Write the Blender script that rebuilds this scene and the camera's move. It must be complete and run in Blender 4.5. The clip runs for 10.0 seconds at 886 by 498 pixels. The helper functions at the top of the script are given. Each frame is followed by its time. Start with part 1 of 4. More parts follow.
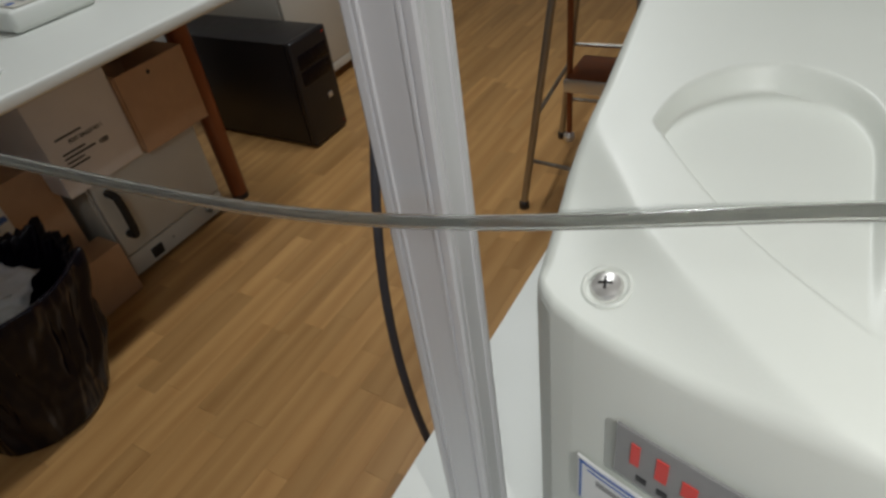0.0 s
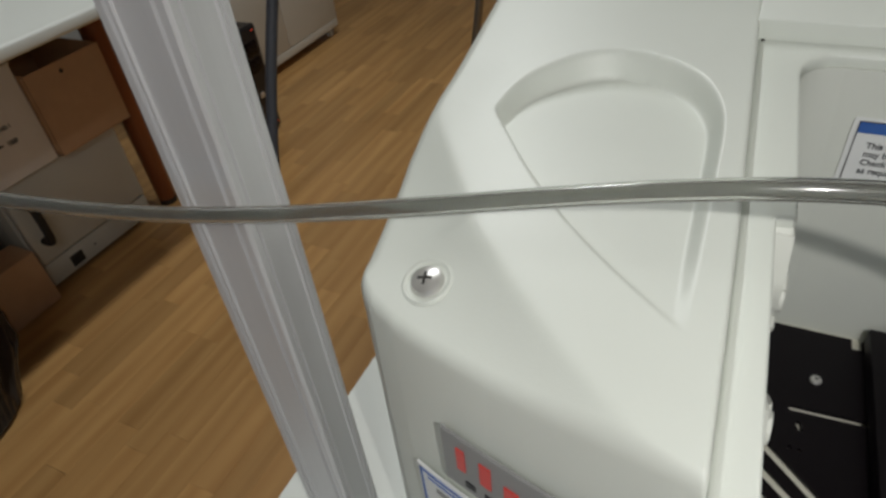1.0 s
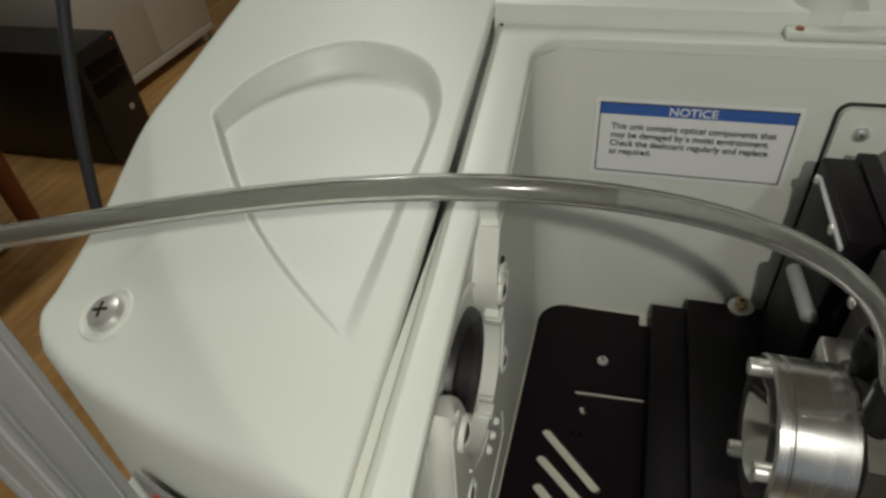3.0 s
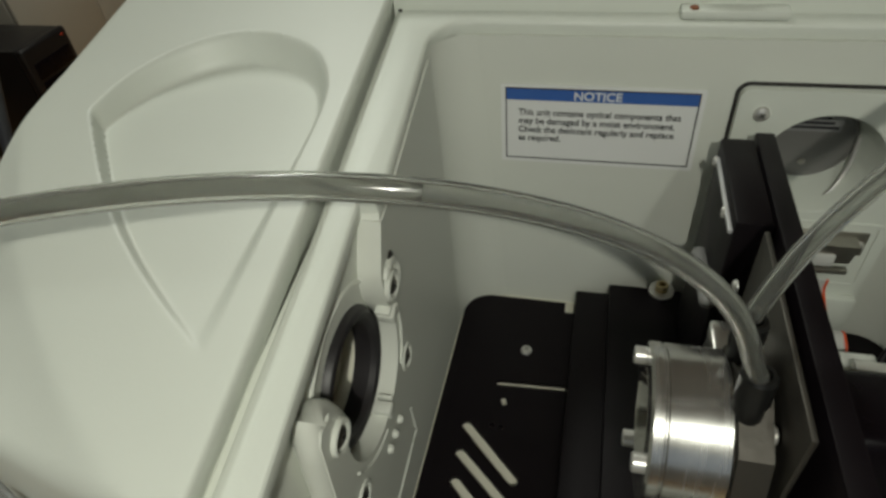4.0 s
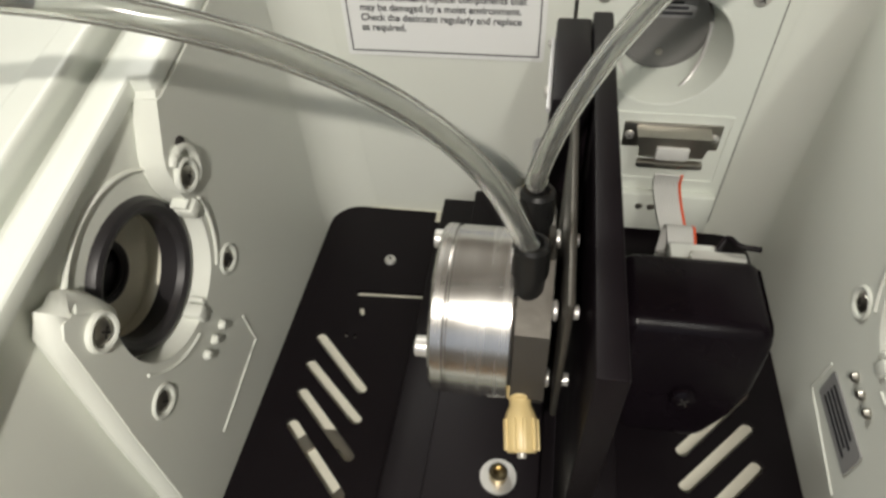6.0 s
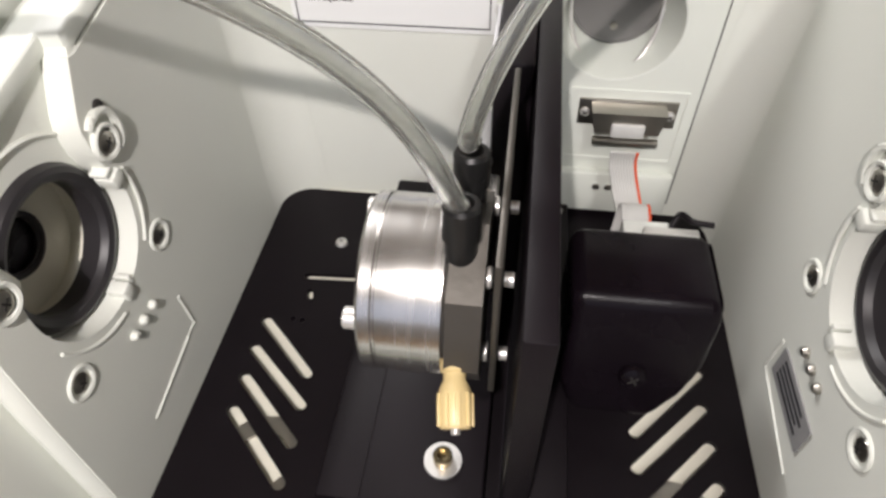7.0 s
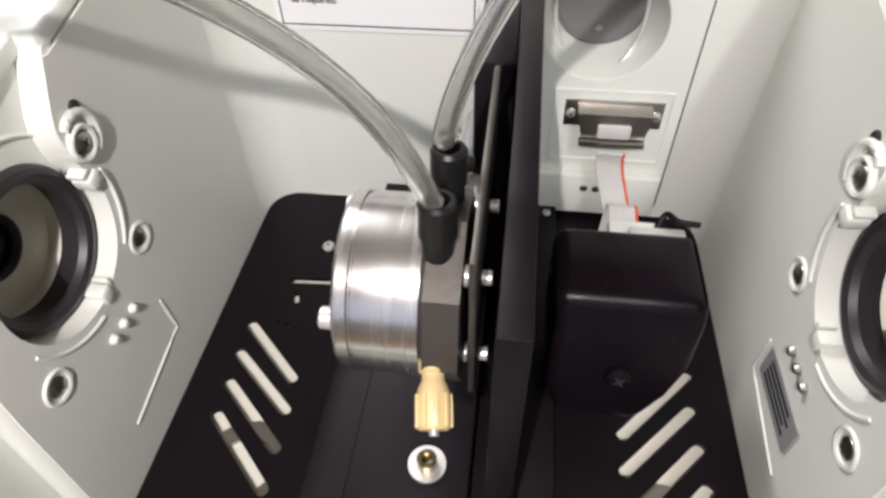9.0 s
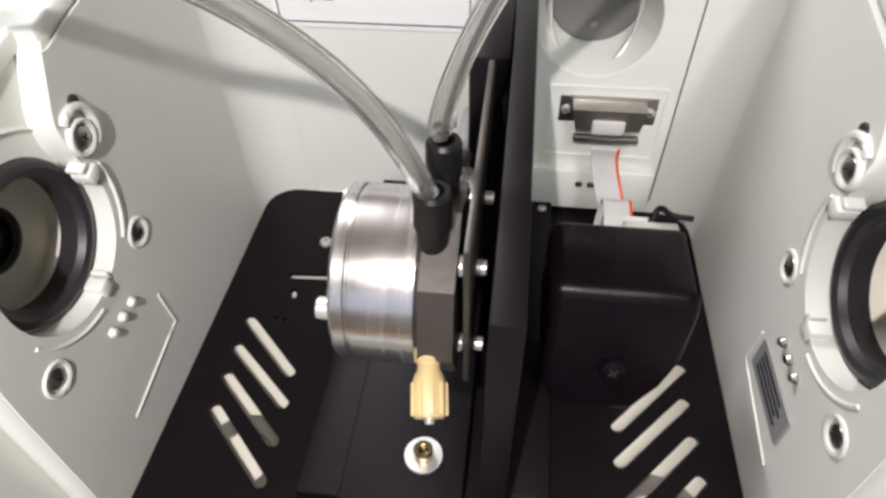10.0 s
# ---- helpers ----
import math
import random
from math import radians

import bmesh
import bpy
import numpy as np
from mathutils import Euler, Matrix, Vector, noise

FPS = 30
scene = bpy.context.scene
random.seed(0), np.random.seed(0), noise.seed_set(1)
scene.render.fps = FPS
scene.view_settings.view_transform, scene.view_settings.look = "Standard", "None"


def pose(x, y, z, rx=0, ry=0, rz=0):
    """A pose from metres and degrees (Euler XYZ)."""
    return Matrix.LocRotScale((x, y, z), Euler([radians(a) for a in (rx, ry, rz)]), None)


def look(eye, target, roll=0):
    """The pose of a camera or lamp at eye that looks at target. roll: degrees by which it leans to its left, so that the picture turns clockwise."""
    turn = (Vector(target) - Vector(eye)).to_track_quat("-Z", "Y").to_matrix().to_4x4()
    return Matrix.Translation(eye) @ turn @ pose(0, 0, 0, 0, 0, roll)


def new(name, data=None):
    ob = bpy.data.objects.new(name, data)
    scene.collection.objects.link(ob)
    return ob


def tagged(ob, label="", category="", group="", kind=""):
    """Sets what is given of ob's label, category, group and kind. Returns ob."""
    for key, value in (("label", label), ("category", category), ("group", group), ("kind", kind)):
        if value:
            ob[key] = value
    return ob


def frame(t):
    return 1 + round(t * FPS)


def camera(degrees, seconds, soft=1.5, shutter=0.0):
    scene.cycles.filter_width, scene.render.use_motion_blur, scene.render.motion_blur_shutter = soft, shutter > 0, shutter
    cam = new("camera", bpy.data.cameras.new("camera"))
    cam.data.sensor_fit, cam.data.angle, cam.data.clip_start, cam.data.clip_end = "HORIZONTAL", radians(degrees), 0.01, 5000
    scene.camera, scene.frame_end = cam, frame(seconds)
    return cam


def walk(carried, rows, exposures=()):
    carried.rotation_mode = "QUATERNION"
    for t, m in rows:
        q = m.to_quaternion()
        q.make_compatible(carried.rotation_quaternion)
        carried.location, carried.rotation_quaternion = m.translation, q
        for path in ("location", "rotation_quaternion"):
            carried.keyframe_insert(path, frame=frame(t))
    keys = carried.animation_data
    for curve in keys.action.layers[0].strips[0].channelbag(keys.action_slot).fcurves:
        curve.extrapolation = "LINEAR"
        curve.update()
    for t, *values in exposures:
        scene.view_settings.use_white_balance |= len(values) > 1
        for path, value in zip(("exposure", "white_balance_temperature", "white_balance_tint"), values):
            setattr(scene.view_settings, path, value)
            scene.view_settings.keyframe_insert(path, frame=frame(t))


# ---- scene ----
cam = camera(70.5, 10.0, soft=2.9)
PATH = [
    (0, (-0.038, -0.32, 0.284), (-0.925, 0.958, -0.974), -9.1),
    (0.5, (-0.02, -0.304, 0.273), (-0.834, 1.022, -0.984), -7.2),
    (1, (-0.002, -0.29, 0.267), (-0.753, 1.062, -1.001), -6.6),
    (1.5, (0.016, -0.276, 0.263), (-0.652, 1.107, -1.018), -6.2),
    (2, (0.03, -0.268, 0.26), (-0.581, 1.133, -1.031), -6.0),
    (2.5, (0.044, -0.26, 0.257), (-0.503, 1.17, -1.029), -5.5),
    (4, (0.085, -0.238, 0.249), (-0.347, 1.191, -1.081), -6.0),
    (4.5, (0.099, -0.235, 0.246), (-0.277, 1.197, -1.098), -5.6),
    (5, (0.113, -0.232, 0.24), (-0.233, 1.178, -1.136), -5.4),
    (5.5, (0.123, -0.229, 0.234), (-0.186, 1.159, -1.173), -4.8),
    (6, (0.129, -0.231, 0.224), (-0.15, 1.097, -1.245), -3.8),
    (7.3, (0.142, -0.229, 0.21), (-0.058, 1.109, -1.263), -1.5),
    (7.5, (0.143, -0.229, 0.209), (-0.062, 1.114, -1.259), -1.6),
    (8, (0.143, -0.229, 0.208), (-0.061, 1.122, -1.252), -1.6),
    (8.5, (0.143, -0.228, 0.208), (-0.06, 1.126, -1.25), -1.8),
    (9, (0.144, -0.229, 0.209), (-0.058, 1.126, -1.249), -1.8),
    (9.5, (0.145, -0.231, 0.209), (-0.058, 1.125, -1.247), -1.9),
    (10, (0.145, -0.232, 0.209), (-0.05, 1.124, -1.247), -1.7),
]
EXPO = [(0, -0.80, 6350, 13), (1, -1.0, 6450, 12), (2.5, -1.25, 6750, 11), (4, -1.3, 6900, 3), (4.5, -1.12, 6900, 3), (5.5, -0.5, 7000, 6), (6, -0.25, 6950, 12), (7.5, 0.3, 6550, 21), (10, 0.3, 6500, 22)]
walk(cam, [(t, look(eye, target, roll)) for t, eye, target, roll in PATH], EXPO)

# ---- light ----
ZF = -0.86          # room floor; z = 0 is the floor of the sample compartment
BENCH = -0.10
CEIL = 1.85
world = bpy.data.worlds.new("world")
scene.world = world
world.use_nodes = True
world.node_tree.nodes["Background"].inputs[0].default_value = (0.75, 0.85, 1.0, 1)
world.node_tree.nodes["Background"].inputs[1].default_value = 0.8


def area(name, m, sx, sy, watts, colour):
    d = bpy.data.lights.new(name, "AREA")
    d.shape, d.size, d.size_y, d.energy, d.color = "RECTANGLE", sx, sy, watts, colour
    ob = new(name, d)
    ob.matrix_world = m
    return ob


LAMPS = [(0.62, -1.7, 22.0), (-0.80, 1.25, 48.0)]
for lx, ly, watts in LAMPS:
    area("tube_light", pose(lx, ly, CEIL - 0.07, 0, 0, 0), 0.10, 1.2, watts, (0.96, 1.0, 0.97))
# small bright unseen light, added as a fixed stand-in for one beside the lens
standin = bpy.data.lights.new("camera_light_standin", "AREA")
standin.shape, standin.size, standin.energy, standin.color = "DISK", 0.007, 1.20, (1.0, 0.985, 0.93)
new("camera_light_standin", standin).matrix_world = look((0.110, -0.360, 0.350), (0.04, -0.10, 0.09))
# daylight through the window in the south wall
WIN = (-0.9, 1.1, -0.02, 1.12)
area("window_light", pose((WIN[0] + WIN[1]) / 2, -2.24, (WIN[2] + WIN[3]) / 2, 90, 0, 180), WIN[1] - WIN[0] - 0.1, WIN[3] - WIN[2] - 0.1, 7.0, (0.93, 0.98, 1.0))


# ---- materials ----
def mat(name, colour, rough=0.5, metal=0.0, vary=0.06, scale=40.0, bump=0.0, bscale=300.0, coat=0.0, spec=0.5, stretch=(1, 1, 1)):
    m = bpy.data.materials.new(name)
    m.use_nodes = True
    nt = m.node_tree
    b = nt.nodes["Principled BSDF"]
    b.inputs["Roughness"].default_value, b.inputs["Metallic"].default_value = rough, metal
    b.inputs["Coat Weight"].default_value = coat
    b.inputs["Specular IOR Level"].default_value = spec
    tc = nt.nodes.new("ShaderNodeTexCoord")
    mp = nt.nodes.new("ShaderNodeMapping")
    mp.inputs["Scale"].default_value = stretch
    nt.links.new(tc.outputs["Object"], mp.inputs[0])
    n1 = nt.nodes.new("ShaderNodeTexNoise")
    n1.inputs["Scale"].default_value, n1.inputs["Detail"].default_value = scale, 6
    nt.links.new(mp.outputs[0], n1.inputs["Vector"])
    mix = nt.nodes.new("ShaderNodeMix")
    mix.data_type = "RGBA"
    a, c = mix.inputs[6], mix.inputs[7]
    a.default_value = (*[min(1, v * (1 - vary)) for v in colour], 1)
    c.default_value = (*[min(1, v * (1 + vary)) for v in colour], 1)
    nt.links.new(n1.outputs[0], mix.inputs[0])
    nt.links.new(mix.outputs[2], b.inputs["Base Color"])
    r = nt.nodes.new("ShaderNodeMapRange")
    r.inputs["To Min"].default_value, r.inputs["To Max"].default_value = max(0.02, rough - 0.08), min(1, rough + 0.08)
    nt.links.new(n1.outputs[0], r.inputs[0])
    nt.links.new(r.outputs[0], b.inputs["Roughness"])
    if bump:
        n2 = nt.nodes.new("ShaderNodeTexNoise")
        n2.inputs["Scale"].default_value, n2.inputs["Detail"].default_value = bscale, 4
        nt.links.new(mp.outputs[0], n2.inputs["Vector"])
        bp = nt.nodes.new("ShaderNodeBump")
        bp.inputs["Strength"].default_value, bp.inputs["Distance"].default_value = bump, 0.001
        nt.links.new(n2.outputs[0], bp.inputs["Height"])
        nt.links.new(bp.outputs[0], b.inputs["Normal"])
    return m


PLASTIC = mat("white_plastic", (0.72, 0.75, 0.69), 0.42, vary=0.03, scale=18, bump=0.05, bscale=900)
WALLP = mat("compartment_plastic", (0.72, 0.74, 0.68), 0.5, vary=0.03, scale=18, bump=0.06, bscale=1200)
BLACK = mat("black_anodised", (0.005, 0.0032, 0.0046), 0.5, vary=0.3, scale=60, bump=0.1, bscale=1500, spec=0.18)
GLOSSBLACK = mat("black_moulding", (0.005, 0.0032, 0.0048), 0.26, vary=0.3, scale=60, bump=0.08, bscale=1200, spec=0.14)
RUBBER = mat("black_rubber", (0.02, 0.018, 0.02), 0.45, vary=0.2, scale=80)
SMOKE = mat("smoky_black_plastic", (0.010, 0.010, 0.010), 0.3, vary=0.2, scale=80, spec=0.35)
STEEL = mat("turned_steel", (0.52, 0.51, 0.49), 0.25, 0.95, coat=0.6, vary=0.2, scale=25, bump=0.006, bscale=120, stretch=(14, 1, 1))
BLOCK = mat("brushed_steel", (0.12, 0.112, 0.10), 0.5, 0.9, vary=0.2, scale=40, bump=0.15, bscale=300)
CHROME = mat("screw_steel", (0.72, 0.71, 0.68), 0.34, 0.7, vary=0.08, scale=200)
BRASS = mat("cream_plastic", (0.58, 0.45, 0.22), 0.4, vary=0.06, scale=120)
ALU = mat("aluminium_profile", (0.62, 0.62, 0.63), 0.45, 0.35, vary=0.1, scale=14, bump=0.12, bscale=90, stretch=(8, 8, 0.3))
ALUSLOT = mat("aluminium_slot", (0.42, 0.43, 0.42), 0.5, 1.0, vary=0.1, scale=40)
CONN = mat("connector_metal", (0.42, 0.40, 0.36), 0.36, 1.0, vary=0.12, scale=150)
PAPER = mat("label_white", (0.82, 0.83, 0.82), 0.45, vary=0.02, scale=60)
BLUE = mat("label_blue", (0.045, 0.13, 0.42), 0.45, vary=0.05, scale=90)
INK = mat("label_ink", (0.02, 0.02, 0.025), 0.5, vary=0.1, scale=90)
RED = mat("badge_red", (0.75, 0.05, 0.04), 0.4, vary=0.05, scale=90)
GREY = mat("badge_grey", (0.27, 0.27, 0.27), 0.4, vary=0.1, scale=300)
DULL = mat("casting_grey", (0.75, 0.73, 0.62), 0.6, vary=0.08, scale=60, bump=0.2)
WHITE = mat("white_laminate", (0.74, 0.76, 0.72), 0.4, vary=0.03, scale=8, bump=0.05)
CABINET = mat("cream_melamine", (0.62, 0.6, 0.54), 0.45, vary=0.04, scale=5, bump=0.05)
OVEN = mat("grey_enamel", (0.52, 0.52, 0.48), 0.42, vary=0.06, scale=9, bump=0.08)
CARD = mat("brown_cardboard", (0.52, 0.33, 0.20), 0.8, vary=0.12, scale=25, bump=0.3, bscale=300)
CARTON = mat("pale_carton", (0.76, 0.74, 0.73), 0.7, vary=0.08, scale=12, bump=0.2, bscale=200)
LEGWOOD = mat("varnished_leg_wood", (0.22, 0.062, 0.018), 0.35, vary=0.5, scale=24, bump=0.15, bscale=120, stretch=(1, 1, 0.1))
PCBLACK = mat("black_computer_case", (0.012, 0.010, 0.011), 0.38, vary=0.3, scale=30, bump=0.2)
BAG = mat("black_bin_bag", (0.004, 0.0028, 0.006), 0.20, vary=0.3, scale=30, bump=0.15, bscale=60, spec=0.22)
CORDM = mat("grey_cable", (0.06, 0.062, 0.075), 0.5, vary=0.15, scale=60)
CEILM = mat("white_ceiling", (0.62, 0.62, 0.60), 0.85, vary=0.03, scale=3, bump=0.1, bscale=60)
WALLM = mat("painted_wall", (0.42, 0.41, 0.39), 0.8, vary=0.04, scale=3, bump=0.2, bscale=80)
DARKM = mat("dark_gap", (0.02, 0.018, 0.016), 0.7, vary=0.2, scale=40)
RIBBON = mat("ribbon_grey", (0.6, 0.6, 0.58), 0.5, vary=0.05, scale=80)


# ---- tools ----
def mesh_ob(name, bm, material, smooth=30):
    me = bpy.data.meshes.new(name)
    bmesh.ops.recalc_face_normals(bm, faces=bm.faces)
    if smooth:
        for f in bm.faces:
            f.smooth = True
        lim = radians(smooth)
        for e in bm.edges:
            if len(e.link_faces) == 2 and e.calc_face_angle(0) > lim:
                e.smooth = False
    bm.to_mesh(me)
    bm.free()
    me.materials.append(material)
    return new(name, me)


def thing(name, label, category, at=(0, 0, 0), group="", kind=""):
    ob = new(name)
    ob.location = at
    ob.empty_display_size = 0.02
    bpy.context.view_layer.update()
    return tagged(ob, label, category, group, kind)


def origin(ob):
    p, m = ob, Matrix.Identity(4)
    while p:
        m = p.matrix_basis @ m
        p = p.parent
    return m


def part(name, bm, material, parent, label="", smooth=30):
    """A mesh part in world coordinates under a thing or part."""
    ob = mesh_ob(name, bm, material, smooth)
    ob.data.transform(origin(parent).inverted())
    ob.parent = parent
    return tagged(ob, label)


def single(name, bm, material, label, category, smooth=30, group="", kind=""):
    return tagged(mesh_ob(name, bm, material, smooth), label, category, group, kind)


def box(x0, x1, y0, y1, z0, z1, bevel=0.0, seg=2, bm=None, m=None):
    bm = bm or bmesh.new()
    t = bmesh.new()
    bmesh.ops.create_cube(t, size=1)
    for v in t.verts:
        v.co = Vector(((x0 + x1) / 2 + v.co.x * (x1 - x0), (y0 + y1) / 2 + v.co.y * (y1 - y0), (z0 + z1) / 2 + v.co.z * (z1 - z0)))
    if bevel:
        bmesh.ops.bevel(t, geom=t.edges[:], offset=bevel, segments=seg, profile=0.5, affect="EDGES")
    if m:
        t.transform(m)
    return join(bm, t)


def join(bm, t):
    me = bpy.data.meshes.new("tmp")
    t.to_mesh(me)
    t.free()
    bm.from_mesh(me)
    bpy.data.meshes.remove(me)
    return bm


def axis_matrix(a, b):
    a, b = Vector(a), Vector(b)
    return Matrix.Translation(a) @ (b - a).to_track_quat("Z", "Y").to_matrix().to_4x4()


def lathe(profile, a, b, n=32, bm=None):
    """profile: (radius, distance along a to b) pairs, turned round the axis from a to b."""
    bm = bm or bmesh.new()
    m = axis_matrix(a, b)
    rings = []
    for r, h in profile:
        if r < 1e-6:
            rings.append([bm.verts.new(m @ Vector((0, 0, h)))])
        else:
            rings.append([bm.verts.new(m @ Vector((r * math.cos(2 * math.pi * i / n), r * math.sin(2 * math.pi * i / n), h))) for i in range(n)])
    for p, q in zip(rings, rings[1:]):
        for i in range(n):
            j = (i + 1) % n
            if len(p) == 1:
                bm.faces.new((p[0], q[i], q[j]))
            elif len(q) == 1:
                bm.faces.new((p[i], p[j], q[0]))
            else:
                bm.faces.new((p[i], p[j], q[j], q[i]))
    return bm


def rod(a, b, r, n=20, bm=None, bev=0.15):
    h = (Vector(b) - Vector(a)).length
    c = r * bev
    return lathe([(0, 0), (r - c, 0), (r, c), (r, h - c), (r - c, h), (0, h)], a, b, n, bm)


def bezier(c, n=48):
    c = [Vector(p) for p in c]
    out = []
    for k in range(n + 1):
        u, q = k / n, c
        while len(q) > 1:
            q = [a.lerp(b, u) for a, b in zip(q, q[1:])]
        out.append(q[0])
    return out


def spline(pts, n=12):
    pts = [Vector(p) for p in pts]
    p = [2 * pts[0] - pts[1]] + pts + [2 * pts[-1] - pts[-2]]
    out = []
    for i in range(1, len(p) - 2):
        for k in range(n):
            t = k / n
            out.append(0.5 * (2 * p[i] + (p[i + 1] - p[i - 1]) * t + (2 * p[i - 1] - 5 * p[i] + 4 * p[i + 1] - p[i + 2]) * t * t + (3 * p[i] - p[i - 1] - 3 * p[i + 1] + p[i + 2]) * t ** 3))
    return out + [pts[-1]]


def sweep(path, r, n=14, bm=None, inner=0.0):
    bm = bm or bmesh.new()
    up = Vector((0.3, 0.9, 0.31))
    loops = []
    for rad in ([r, inner] if inner else [r]):
        rings = []
        for i, p in enumerate(path):
            d = (path[min(i + 1, len(path) - 1)] - path[max(i - 1, 0)]).normalized()
            a = (up - up.dot(d) * d).normalized()
            b = d.cross(a)
            rings.append([bm.verts.new(p + rad * (math.cos(2 * math.pi * k / n) * a + math.sin(2 * math.pi * k / n) * b)) for k in range(n)])
        for s, q in zip(rings, rings[1:]):
            for k in range(n):
                j = (k + 1) % n
                bm.faces.new((s[k], s[j], q[j], q[k]) if rad == r else (s[j], s[k], q[k], q[j]))
        loops.append(rings)
    if inner:
        for e in (0, -1):
            for k in range(n):
                j = (k + 1) % n
                bm.faces.new((loops[0][e][k], loops[0][e][j], loops[1][e][j], loops[1][e][k]))
    else:
        bm.faces.new(loops[0][0])
        bm.faces.new(loops[0][-1])
    return bm


def sheet(loops, thick, m=None, bm=None):
    """A flat plate, bounded by the first loop of (u, v) with the others as holes through it, extruded along +w by thick."""
    t = bmesh.new()
    for loop in loops:
        vs = [t.verts.new((u, v, 0)) for u, v in loop]
        for i in range(len(vs)):
            t.edges.new((vs[i], vs[(i + 1) % len(vs)]))
    bmesh.ops.triangle_fill(t, use_beauty=True, edges=t.edges[:])
    r = bmesh.ops.extrude_face_region(t, geom=t.faces[:])
    bmesh.ops.translate(t, vec=(0, 0, thick), verts=[v for v in r["geom"] if isinstance(v, bmesh.types.BMVert)])
    if m:
        t.transform(m)
    return join(bm or bmesh.new(), t)


def slab(loop, thick, m=None, bevel=0.0, seg=2):
    """A flat plate with one outline of (u, v) and rounded rims, extruded along +w by thick."""
    t = bmesh.new()
    f = t.faces.new([t.verts.new((u, v, 0)) for u, v in loop])
    r = bmesh.ops.extrude_face_region(t, geom=[f])
    bmesh.ops.translate(t, vec=(0, 0, thick), verts=[v for v in r["geom"] if isinstance(v, bmesh.types.BMVert)])
    bmesh.ops.recalc_face_normals(t, faces=t.faces)
    if bevel:
        caps = [f for f in t.faces if len(f.verts) == len(loop)]
        bmesh.ops.bevel(t, geom=list({e for f in caps for e in f.edges}), offset=bevel, segments=seg, profile=0.5, affect="EDGES")
    if m:
        t.transform(m)
    return t


def circle(u, v, r, n=32):
    return [(u + r * math.cos(2 * math.pi * i / n), v + r * math.sin(2 * math.pi * i / n)) for i in range(n)]


def slot(u0, v0, u1, v1, w, n=8):
    a = math.atan2(v1 - v0, u1 - u0)
    out = [(u1 + w * math.cos(a - math.pi / 2 + math.pi * i / n), v1 + w * math.sin(a - math.pi / 2 + math.pi * i / n)) for i in range(n + 1)]
    return out + [(u0 + w * math.cos(a + math.pi / 2 + math.pi * i / n), v0 + w * math.sin(a + math.pi / 2 + math.pi * i / n)) for i in range(n + 1)]


def rrect(u0, u1, v0, v1, r, n=6):
    out = []
    for cu, cv, a0 in ((u1 - r, v0 + r, -90), (u1 - r, v1 - r, 0), (u0 + r, v1 - r, 90), (u0 + r, v0 + r, 180)):
        out += [(cu + r * math.cos(radians(a0 + 90 * i / n)), cv + r * math.sin(radians(a0 + 90 * i / n))) for i in range(n + 1)]
    return out


# u, v, w axes of the faces of the compartment: back wall (x, z, to the front), left wall (y, z, to +x), right wall (y, z, to -x)
def plane(o, u, v):
    u, v = Vector(u), Vector(v)
    w = u.cross(v)
    return Matrix(((u.x, v.x, w.x, o[0]), (u.y, v.y, w.y, o[1]), (u.z, v.z, w.z, o[2]), (0, 0, 0, 1)))


def back(y):
    return plane((0, y, 0), (1, 0, 0), (0, 0, 1))          # w points to -y


def left(x):
    return plane((x, 0, 0), (0, 1, 0), (0, 0, 1))          # w points to +x


def right(x):
    return plane((x, 0, 0), (0, -1, 0), (0, 0, 1))         # u is -y, w points to -x


def words(name, text, size, m, material, parent, align="LEFT", sx=1.0, bold=0.0):
    cu = bpy.data.curves.new(name, "FONT")
    cu.body, cu.size, cu.align_x, cu.extrude, cu.offset = text, size, align, 0.00008, bold
    tmp = bpy.data.objects.new(name, cu)
    scene.collection.objects.link(tmp)
    bpy.context.view_layer.update()
    me = bpy.data.meshes.new_from_object(tmp.evaluated_get(bpy.context.evaluated_depsgraph_get()))
    bpy.data.objects.remove(tmp)
    me.transform(origin(parent).inverted() @ m @ Matrix.Diagonal((sx, 1, 1, 1)))
    me.materials.clear()
    me.materials.append(material)
    ob = new(name, me)
    ob.parent = parent
    return ob


def pan_screw(a, direction, r, parent, name="screw", material=None):
    """A domed screw with a cross recess; a: the seat, direction: out of the surface."""
    d = Vector(direction).normalized()
    a = Vector(a)
    bm = lathe([(r, 0), (r, 0.25 * r), (0.85 * r, 0.5 * r), (0.5 * r, 0.66 * r), (0, 0.7 * r)], a, a + d, 20)
    s = part(name, bm, material or CHROME, parent, "steel cross-head screw")
    m = axis_matrix(a, a + d)
    c = bmesh.new()
    box(-0.42 * r, 0.42 * r, -0.08 * r, 0.08 * r, 0.55 * r, 0.71 * r, bm=c, m=m @ pose(0, 0, 0, 0, 0, 35))
    box(-0.08 * r, 0.08 * r, -0.42 * r, 0.42 * r, 0.55 * r, 0.71 * r, bm=c, m=m @ pose(0, 0, 0, 0, 0, 35))
    part("cross_recess", c, DARKM, s, "dark cross recess")
    return s


def cap_screw(a, direction, r, h, parent, material=None):
    """A socket-head cap screw."""
    d = Vector(direction).normalized()
    a = Vector(a)
    bm = lathe([(r, 0), (r, h * 0.9), (r * 0.9, h), (r * 0.55, h), (r * 0.5, h * 0.5), (0, h * 0.45)], a, a + d, 20)
    return part("cap_screw", bm, material or CHROME, parent, "steel socket-head cap screw")


